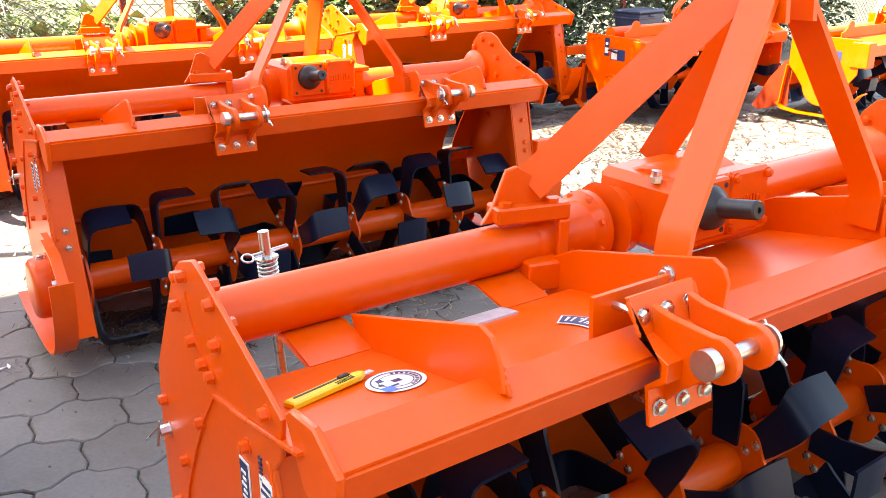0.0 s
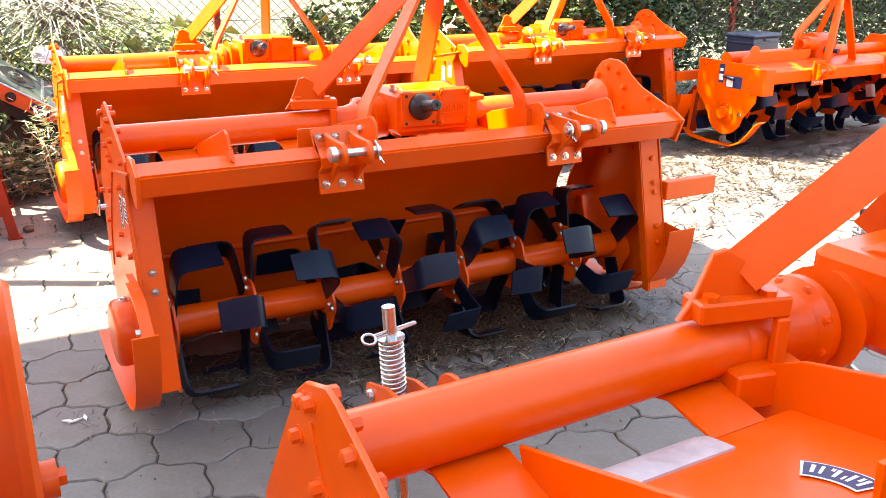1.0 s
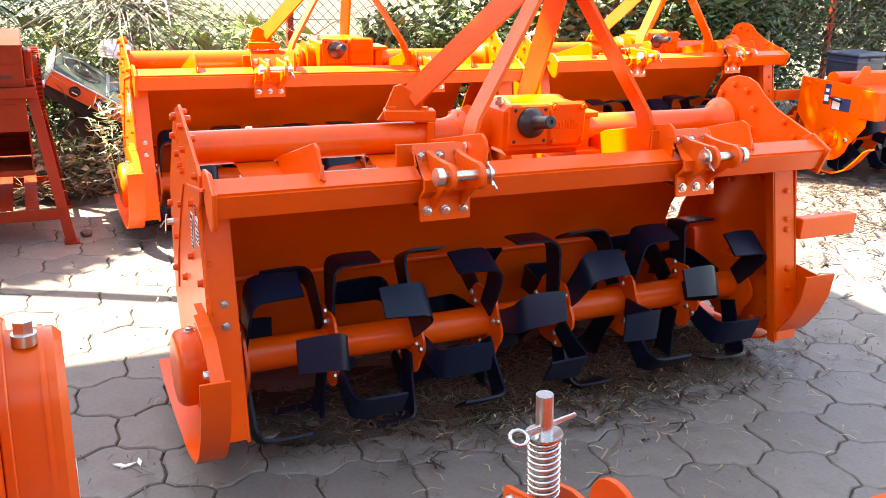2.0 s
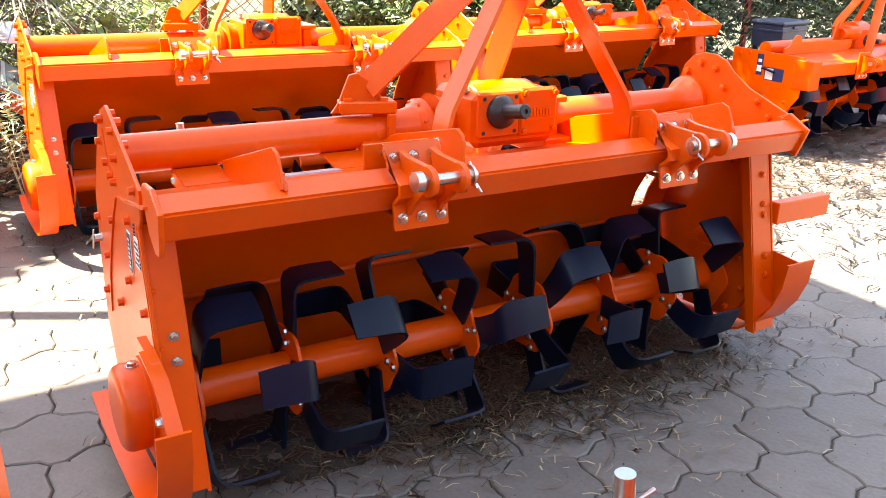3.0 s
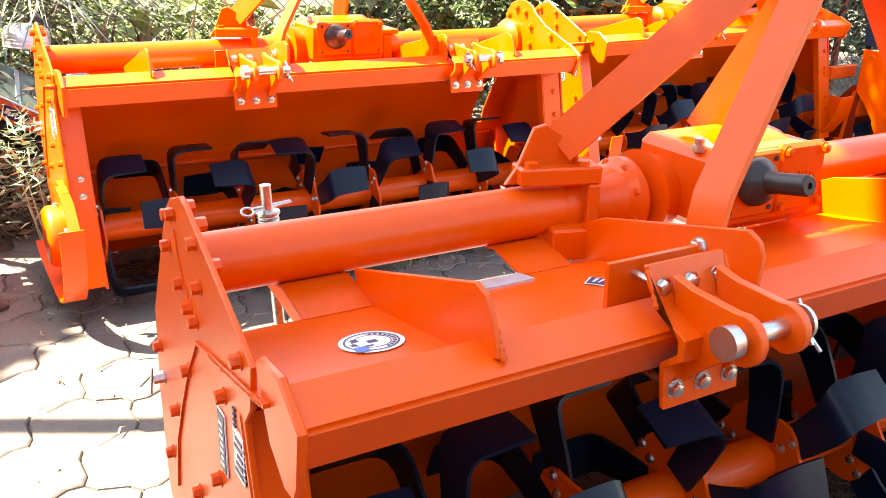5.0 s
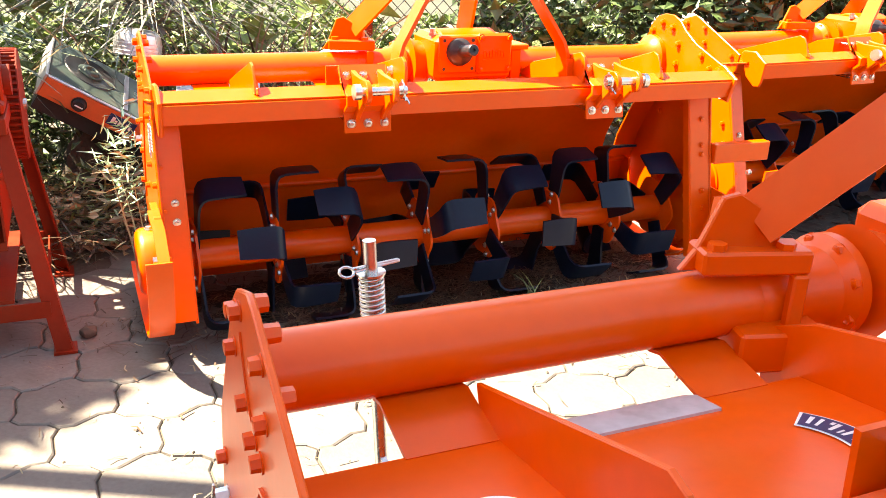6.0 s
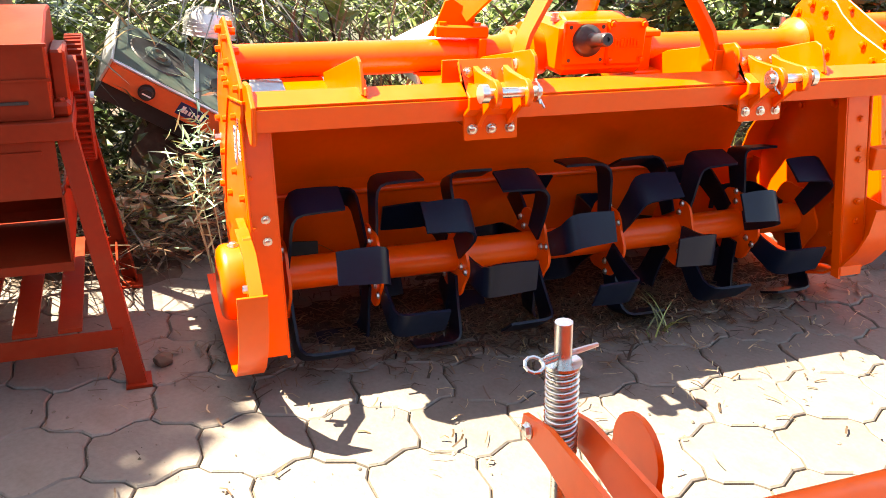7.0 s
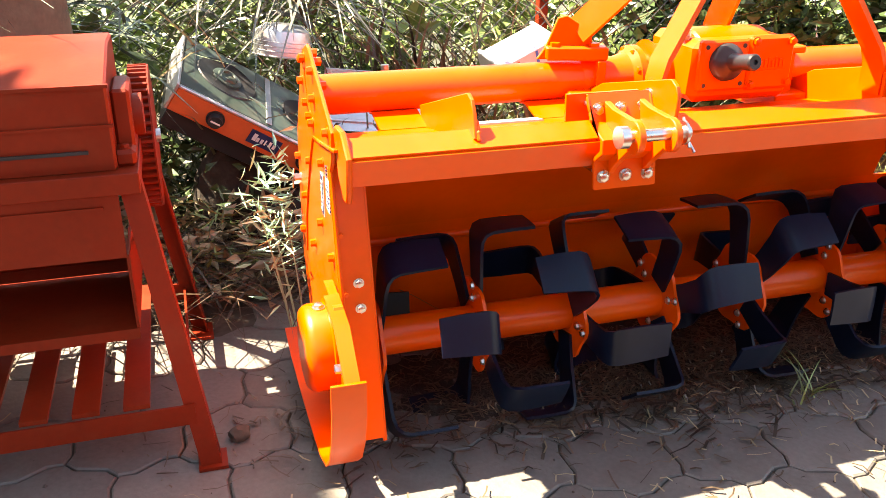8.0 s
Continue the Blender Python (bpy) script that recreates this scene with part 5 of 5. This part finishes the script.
def bush(label, cx, cy, rx, ry, h, seed, count):
    """A flowering shrub: stems, a crown of pointed leaves and star-shaped white flowers."""
    rnd = random.Random(seed)
    t = tagged(new("flowering_shrub"), label, "shrub")
    for k in range(9):
        w = rnd.uniform(0, 2 * math.pi)
        mid = Vector((cx + rx * 0.35 * math.cos(w), cy + ry * 0.35 * math.sin(w), h * 0.45))
        tip = Vector((cx + rx * 0.7 * math.cos(w), cy + ry * 0.7 * math.sin(w), h * 0.85))
        bm = rod(bmesh.new(), (cx + 0.05 * math.cos(w), cy + 0.05 * math.sin(w), -0.02), mid, 0.018, 0.012, 8)
        rod(bm, mid, tip, 0.012, 0.005, 8)
        part("stem", bm, TWIG, t)
    spots, blooms = [], []
    while len(spots) < count:
        v = Vector((rnd.gauss(0, 1), rnd.gauss(0, 1), rnd.gauss(0, 1))).normalized() * (rnd.uniform(0.25, 1.0) ** 0.5)
        lump = 1.0 + 0.28 * noise.noise(v * 2.2 + Vector((seed, 0, 0)))
        p = Vector((cx + v.x * rx * lump, cy + v.y * ry * lump, h * 0.52 + v.z * h * 0.5 * lump))
        if p.z > 0.03 and noise.noise(p * 4.0) > -0.25:
            spots.append(tuple(p))
            if v.length > 0.9 and rnd.random() < 0.05:
                blooms.append(p)
    crown = leaves("crown", spots, 0.085, 0.042, DEEP, "", "", seed)
    del crown["kind"]
    crown.parent = t
    bm = bmesh.new()
    for p in blooms:
        out = (p - Vector((cx, cy, h * 0.5))).normalized()
        q = out.to_track_quat("Z", "Y")
        for k in range(5):
            a = 2 * math.pi * k / 5
            pts = [Vector((0, 0, 0)), Vector((0.022 * math.cos(a - 0.3), 0.022 * math.sin(a - 0.3), 0.004)), Vector((0.034 * math.cos(a), 0.034 * math.sin(a), 0.002)), Vector((0.022 * math.cos(a + 0.3), 0.022 * math.sin(a + 0.3), 0.004))]
            bm.faces.new([bm.verts.new(p + out * 0.03 + q @ c) for c in pts])
    tagged(part("blossom", bm, PETAL, t, smooth=0), "small star-shaped white blossoms")
    return t


bush("dark green flowering shrub with small white blossoms by the fence", 3.55, 6.35, 0.75, 0.45, 1.35, 21, 5200)
bush("dark green flowering shrub with small white blossoms by the fence", 4.75, 6.20, 0.72, 0.45, 1.45, 22, 5600)
bush("dark green flowering shrub with small white blossoms by the fence", 2.45, 6.75, 0.55, 0.35, 0.95, 23, 2600)


def blades(name, roots, length, width, mat, label, category, seed, lean=0.5, bend=0.5, way=None):
    """Long arching grass blades, one mesh."""
    rnd = random.Random(seed)
    v, f = [], []
    for r in roots:
        r = Vector(r)
        a = rnd.uniform(0, 2 * math.pi)
        out = Vector((math.cos(a), math.sin(a), 0)) * lean
        if way:
            out += Vector(way)
        up = Vector((0, 0, 1))
        L, w = length * rnd.uniform(0.5, 1.3), width * rnd.uniform(0.7, 1.3)
        side = Vector((rnd.gauss(0, 1), rnd.gauss(0, 1), 0.3 * rnd.gauss(0, 1))).normalized()
        b = len(v)
        n = 5
        for k in range(n + 1):
            t = k / n
            p = r + (up * t + out * (t + bend * t * t) - up * bend * t * t * 0.8) * L
            h = side * w * (0.5 * (1 - t) ** 0.7 + 0.02)
            v += [tuple(p - h), tuple(p + h)]
        f += [(b + 2 * k, b + 2 * k + 1, b + 2 * k + 3, b + 2 * k + 2) for k in range(n)]
    me = bpy.data.meshes.new(name)
    me.from_pydata(v, [], f)
    me.materials.append(mat)
    return tagged(new(name, me), label, category, kind="stuff")


DRY_FROND = leaf_material("dry_grey_frond", (0.12, 0.12, 0.10), 0.6)
BLUE_FROND = leaf_material("blue_green_frond", (0.055, 0.090, 0.072), 0.5)
PALE_WEED = leaf_material("pale_weed_leaf", (0.30, 0.50, 0.33), 0.3)
rnd = random.Random(9)
blades("dry_fronds", [(rnd.uniform(-0.5, 1.9), rnd.uniform(6.35, 6.58), rnd.uniform(0.0, 0.35)) for _ in range(110)], 0.95, 0.012, STRAW, "heap of dry pale fronds and stalks leaning on the fence", "dry grass", 1, 0.45, 0.5, (0.15, 0.05, 0))
blades("fence_grass", [(rnd.uniform(-1.6, 2.2), rnd.uniform(6.25, 6.9), 0.0) for _ in range(520)], 0.80, 0.013, FROND, "tall pale green grass along the foot of the fence", "grass", 2, 0.4, 0.5)
blades("weed_tuft", [(rnd.gauss(0.285, 0.012), rnd.gauss(5.36, 0.03), 0.0) for _ in range(5)], 0.55, 0.010, PALE_WEED, "thin pale weed stalks beside the machine", "weeds", 3, 0.10, 0.2, (-0.12, 0.0, 0))
leaves("weed_leaves", [(rnd.gauss(0.245, 0.045), rnd.gauss(5.36, 0.05), rnd.gauss(0.42, 0.09)) for _ in range(190)], 0.065, 0.009, PALE_WEED, "narrow pale leaves of weeds beside the machine", "weeds", 43)
leaves("weed_leaves", [(rnd.uniform(-0.25, 0.3), rnd.uniform(5.6, 5.9), rnd.uniform(0.02, 0.34)) for _ in range(240)], 0.06, 0.010, GRASS, "low narrow-leaved weeds under the stove", "weeds", 44)
blades("dry_grass", [(rnd.uniform(-0.5, 0.55), rnd.uniform(5.50, 6.2), rnd.uniform(0.0, 0.10)) for _ in range(700)], 0.24, 0.008, TWIG, "dark trampled grass under the scrap heap", "dry grass", 4, 1.0, 0.9)
leaves("leaf_heap", [(rnd.uniform(-0.35, 0.5), rnd.uniform(5.62, 6.15), rnd.uniform(0.01, 0.22)) for _ in range(760)], 0.07, 0.03, STRAW, "curled dry leaves fallen under the stove", "litter", 41)
blades("dry_grass", [(rnd.uniform(-3.0, 6.0), rnd.uniform(5.75, 6.5), 0.0) for _ in range(1500)], 0.25, 0.008, GRASS, "short grass and weeds at the fence foot", "grass", 5, 0.7, 0.7)
blades("weed_tuft", [(rnd.gauss(1.50, 0.02), rnd.gauss(4.74, 0.02), 0.0) for _ in range(14)], 0.13, 0.005, GRASS, "small weed growing from a paving joint", "weeds", 6, 0.5, 0.5)

blades("dry_fronds", [(rnd.uniform(-2.4, 0.5), rnd.uniform(6.6, 7.4), rnd.uniform(0.3, 1.0)) for _ in range(300)], 1.05, 0.020, FROND, "pale hanging fronds drooping over the fence", "fronds", 12, 0.6, 0.9, (0.1, -0.1, 0))

rnd = random.Random(19)
blades("dry_fronds", [(rnd.gauss(0.48, 0.14), rnd.gauss(6.40, 0.06), rnd.gauss(0.93, 0.09)) for _ in range(230)], 0.30, 0.017, DRY_FROND, "arching bundle of pale dry fronds hanging by the fence", "fronds", 15, 0.75, 1.8)
blades("dry_fronds", [(rnd.gauss(0.95, 0.25), rnd.gauss(6.42, 0.06), rnd.gauss(0.42, 0.10)) for _ in range(170)], 0.40, 0.013, TWIG, "brown dry stalks leaning on the fence", "dry grass", 16, 0.35, 0.5, (-0.25, 0, 0))
blades("palm_fronds", [(rnd.gauss(-0.25, 0.30), rnd.gauss(6.50, 0.10), rnd.gauss(0.85, 0.16)) for _ in range(150)], 0.34, 0.020, BLUE_FROND, "long blue-green fronds arching over the fence", "fronds", 17, 0.8, 1.3)

leaves("undergrowth", [(rnd.uniform(-0.5, 0.6), rnd.uniform(6.0, 6.5), rnd.uniform(0.0, 0.42)) for _ in range(900)], 0.06, 0.03, DEEP, "dark undergrowth behind the scrap heap", "undergrowth", 47)

# fibrous palm trunk behind the chaff cutter
BARK = material("fibrous_bark", (0.14, 0.085, 0.055), 0.9, 0.0, 0.35, 7.0, 60.0, 0.8, (0.22, 0.15, 0.10), 0.5)
bm = bmesh.new()
rings = [(0.30, 0.0), (0.27, 0.3), (0.245, 0.7), (0.24, 1.2), (0.235, 2.0), (0.22, 3.2)]
lathe(bm, rings, Matrix.Translation((-0.52, 6.05, -0.02)), 40)
for v in bm.verts:
    v.co += Vector((noise.noise(v.co * 5), noise.noise(v.co * 5 + Vector((9, 0, 0))), 0)) * 0.025
palm = tagged(new("palm_tree"), "fibrous brown palm trunk beside the fence", "tree")
part("trunk", bm, BARK, palm)
fibre = blades("fibre", [(-0.52 + 0.25 * math.cos(a), 6.05 + 0.25 * math.sin(a), z) for a, z in ((rnd.uniform(0, 6.28), rnd.uniform(0.3, 2.0)) for _ in range(260))], 0.22, 0.004, STRAW, "loose dry trunk fibres", "", 8, 0.6, 1.2)
del fibre["kind"]
fibre.parent = palm

# unseen trees added to cast shade; their crowns stand above the view
def shade_tree(label, trunk_at, crown_mid, size, count, seed):
    tree = tagged(new("shade_tree"), label, "tree")
    trunk_at, crown_mid = Vector(trunk_at), Vector(crown_mid)
    fork = trunk_at.lerp(Vector((crown_mid.x, crown_mid.y, 0)), 0.45) + Vector((0, 0, crown_mid.z * 0.68))
    bm = bmesh.new()
    spine = [(trunk_at + Vector((0, 0, -0.05)), 0.16), (trunk_at + Vector((0.02, -0.02, 0.8)), 0.13), (trunk_at.lerp(fork, 0.6) + Vector((0, 0, 0.3)), 0.11), (fork, 0.09)]
    for (u, ru), (v, rv) in zip(spine, spine[1:]):
        rod(bm, u, v, ru, rv, 14)
    part("trunk", bm, BARK, tree)
    rnd = random.Random(seed)
    for k in range(12):
        w = Vector((rnd.gauss(0, 1), rnd.gauss(0, 1), rnd.uniform(-0.2, 0.8))).normalized()
        tip = crown_mid + Vector((w.x * size[0], w.y * size[1], w.z * size[2])) * 0.8
        part("limb", rod(bmesh.new(), fork, tip, 0.05, 0.012, 8), BARK, tree)
    spots = []
    while len(spots) < count:
        w = Vector((rnd.gauss(0, 1), rnd.gauss(0, 1), rnd.gauss(0, 1))).normalized() * rnd.uniform(0.1, 1.0) ** 0.4
        q = crown_mid + Vector((w.x * size[0], w.y * size[1], w.z * size[2])) * (1 + 0.3 * noise.noise(w * 2))
        if noise.noise(q * 2.6) > -0.12:
            spots.append(tuple(q))
    crown = leaves("crown", spots, 0.16, 0.09, DEEP, "", "", seed + 2)
    del crown["kind"]
    crown.parent = tree
    return tree


shade_tree("added shade tree behind the shrubs, its crown out of view", (3.95, 7.35, 0), (3.55, 6.42, 4.3), (1.6, 0.95, 0.7), 4300, 31)

shade_tree("added shade tree beyond the chaff cutter, its narrow crown out of view", (-3.3, 7.5, 0), (-3.20, 5.98, 4.6), (0.80, 0.17, 0.22), 1800, 37)

# ---- litter on the paving ----
def litter(name, spots, size, mat, label, category, seed):
    """Flat scraps of straw and leaf lying about, one mesh."""
    rnd = random.Random(seed)
    v, f = [], []
    for x, y in spots:
        a, L, w = rnd.uniform(0, 6.283), size * rnd.uniform(0.3, 1.6), size * rnd.uniform(0.02, 0.07)
        z = 0.003 + rnd.uniform(0, 0.012)
        c, s = math.cos(a), math.sin(a)
        b = len(v)
        k = rnd.uniform(-0.15, 0.15) * L
        for t, h in ((-0.5, 0.0), (0.0, rnd.uniform(0, 0.010)), (0.5, rnd.uniform(0, 0.006))):
            for q in (-w, w):
                v.append((x + c * L * t - s * (q + k * (t == 0)), y + s * L * t + c * (q + k * (t == 0)), z + h))
        f += [(b, b + 1, b + 3, b + 2), (b + 2, b + 3, b + 5, b + 4)]
    me = bpy.data.meshes.new(name)
    me.from_pydata(v, [], f)
    me.materials.append(mat)
    return tagged(new(name, me), label, category, kind="stuff")


def drift(n, cx, cy, sx, sy, seed):
    r = random.Random(seed)
    return [(r.gauss(cx, sx), r.gauss(cy, sy)) for _ in range(n)]


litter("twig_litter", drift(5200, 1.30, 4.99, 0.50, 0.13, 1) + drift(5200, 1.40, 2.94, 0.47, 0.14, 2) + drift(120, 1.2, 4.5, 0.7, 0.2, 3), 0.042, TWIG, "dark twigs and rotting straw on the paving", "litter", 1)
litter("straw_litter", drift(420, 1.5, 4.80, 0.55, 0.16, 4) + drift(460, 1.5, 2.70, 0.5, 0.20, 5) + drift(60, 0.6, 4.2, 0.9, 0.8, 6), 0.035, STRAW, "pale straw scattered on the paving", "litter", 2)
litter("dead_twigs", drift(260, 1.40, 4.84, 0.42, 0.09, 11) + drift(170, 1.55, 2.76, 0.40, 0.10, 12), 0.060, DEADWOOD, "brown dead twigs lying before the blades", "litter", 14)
litter("leaf_litter", [q for q in drift(2900, 4.4, 4.3, 1.2, 0.7, 7) if q[0] > 2.9], 0.10, DEADWOOD, "dead brown leaves and twigs strewn over the yard", "litter", 3)
bm = bmesh.new()
for q, (x, y, a) in enumerate(((0.0, 0.0, 0.3), (0.028, 0.006, 1.6), (-0.02, 0.008, 2.6))):
    prism(bm, [(x + 0.022 * math.cos(a), y + 0.022 * math.sin(a)), (x + 0.006 * math.cos(a + 1.6), y + 0.006 * math.sin(a + 1.6)), (x - 0.022 * math.cos(a), y - 0.022 * math.sin(a)), (x - 0.006 * math.cos(a + 1.6), y - 0.006 * math.sin(a + 1.6))], 0.002, 0.006, "z")
scrap = tagged(part("paper_scrap", bm, WHITE), "small torn white scrap on the grey paving", "scrap")
scrap.location = (0.037, 2.90, 0.0)

# grit and small pebbles on the paving
v, f = [], []
rnd = random.Random(77)
for k in range(900):
    x, y, r = rnd.uniform(-1.2, 2.8), rnd.uniform(1.6, 5.3), 0.0016 + 0.005 * rnd.random() ** 3
    b, a = len(v), rnd.uniform(0, 6.28)
    for q in range(5):
        s = r * rnd.uniform(0.7, 1.2)
        v.append((x + s * math.cos(a + 1.257 * q), y + s * math.sin(a + 1.257 * q), 0.001))
    v.append((x + rnd.uniform(-0.3, 0.3) * r, y + rnd.uniform(-0.3, 0.3) * r, 0.001 + r * rnd.uniform(0.7, 1.3)))
    f += [(b + q, b + (q + 1) % 5, b + 5) for q in range(5)]
me = bpy.data.meshes.new("grit")
me.from_pydata(v, [], f)
me.materials.append(material("mixed_grit", (0.14, 0.115, 0.095), 0.9, 0.0, 0.2, 10.0, 60.0, 0.0, island=0.6))
tagged(new("grit", me), "loose grit and small pebbles on the paving", "grit", kind="stuff")

# low mats of rotted straw and earth, coloured extra dark to deepen the rotors' shade
SHADE_HUMUS = material("shade_dark_straw_earth", (0.030, 0.022, 0.016), 0.95, 0.0, 0.5, 14.0, 120.0, 1.0, (0.09, 0.065, 0.045), 0.5, fleck=0.9)
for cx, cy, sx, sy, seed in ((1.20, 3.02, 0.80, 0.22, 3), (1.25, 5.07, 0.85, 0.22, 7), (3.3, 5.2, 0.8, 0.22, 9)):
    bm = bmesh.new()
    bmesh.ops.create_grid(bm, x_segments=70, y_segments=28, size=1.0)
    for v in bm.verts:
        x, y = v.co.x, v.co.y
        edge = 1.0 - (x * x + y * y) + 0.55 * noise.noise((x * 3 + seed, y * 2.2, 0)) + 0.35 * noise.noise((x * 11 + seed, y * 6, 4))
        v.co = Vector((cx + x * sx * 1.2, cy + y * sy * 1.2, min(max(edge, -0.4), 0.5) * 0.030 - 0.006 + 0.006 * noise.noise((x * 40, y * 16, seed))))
    tagged(part("straw_mat", bm, SHADE_HUMUS), "rotted straw and earth under the blades, coloured dark for the shade there", "litter", kind="stuff")

# pale road beyond the fence
bm = bmesh.new()
bmesh.ops.create_grid(bm, x_segments=1, y_segments=1, size=1)
for v in bm.verts:
    v.co = Vector((v.co.x * 200, 8.2 + (v.co.y + 1) * 40, 0.0))
tagged(part("road", bm, material("pale_road", (0.065, 0.070, 0.055), 0.95, 0.0, 0.3, 0.5, 20.0, 0.3, specular=0.1)), "pale sunlit road beyond the fence", "road", kind="structure")

# ---- paving: rows of waved six-sided pavers ----
PW, PR = 0.255, 0.208
corners = [(0.0, PR * 0.64), (-PW / 2, PR * 0.36), (-PW / 2, -PR * 0.36), (0.0, -PR * 0.64), (PW / 2, -PR * 0.36), (PW / 2, PR * 0.36)]
ring = []
for k in range(6):
    p, q = Vector(corners[k]), Vector(corners[(k + 1) % 6])
    d = q - p
    nrm = Vector((d.y, -d.x)).normalized()
    for s in range(4):
        f = s / 4
        ring.append(p + d * f + nrm * 0.010 * math.sin(2 * math.pi * f) * (1 if k % 3 != 1 else 0.8))
shape = []
for inset, z in ((0.0022, -0.012), (0.0028, -0.004), (0.0070, 0.0)):
    for p in ring:
        shape.append(((p - p.normalized() * inset).x, (p - p.normalized() * inset).y, z))
n = len(ring)
tile_faces = [(a * n + k, a * n + (k + 1) % n, (a + 1) * n + (k + 1) % n, (a + 1) * n + k) for a in (0, 1) for k in range(n)] + [tuple(range(2 * n, 3 * n))]
paver_mesh = bpy.data.meshes.new("paver")
paver_mesh.from_pydata(shape, [], tile_faces)
paver_mesh.materials.append(PAVER)
rnd = random.Random(2)
pavement = tagged(new("pavement"), "grey waved concrete pavers with sandy joints", "paving", kind="structure")
TURN = radians(-9)
near, rest = [], []
for j in range(-26, 50):
    for i in range(-20, 56):
        x, y = (i + 0.5 * (j % 2)) * PW, j * PR
        p = (x * math.cos(TURN) - y * math.sin(TURN) - 0.3, x * math.sin(TURN) + y * math.cos(TURN) + 0.2)
        edge = 5.55 + 0.06 * math.sin(p[0] * 3)
        if -4.3 < p[0] < 9.0 and -4.6 < p[1] < edge:
            m = Matrix.Translation((p[0], p[1], rnd.uniform(-0.0025, 0.0015))) @ Matrix.Rotation(TURN, 4, "Z") @ Matrix.Rotation(rnd.gauss(0, 0.006), 4, "X") @ Matrix.Rotation(rnd.gauss(0, 0.006), 4, "Y")
            (near if -0.9 < p[0] < 2.6 and 1.6 < p[1] < 5.0 and len(near) < 300 else rest).append(m)
for m in near:
    ob = new("paver", paver_mesh)
    ob.parent = pavement
    ob.matrix_world = m
v, f = [], []
for m in rest:
    b = len(v)
    v += [tuple(m @ Vector(p)) for p in shape]
    f += [tuple(b + k for k in q) for q in tile_faces]
me = bpy.data.meshes.new("pavers_beyond")
me.from_pydata(v, [], f)
me.materials.append(PAVERS)
ob = tagged(new("pavers_beyond", me), kind="stuff")
ob.parent = pavement
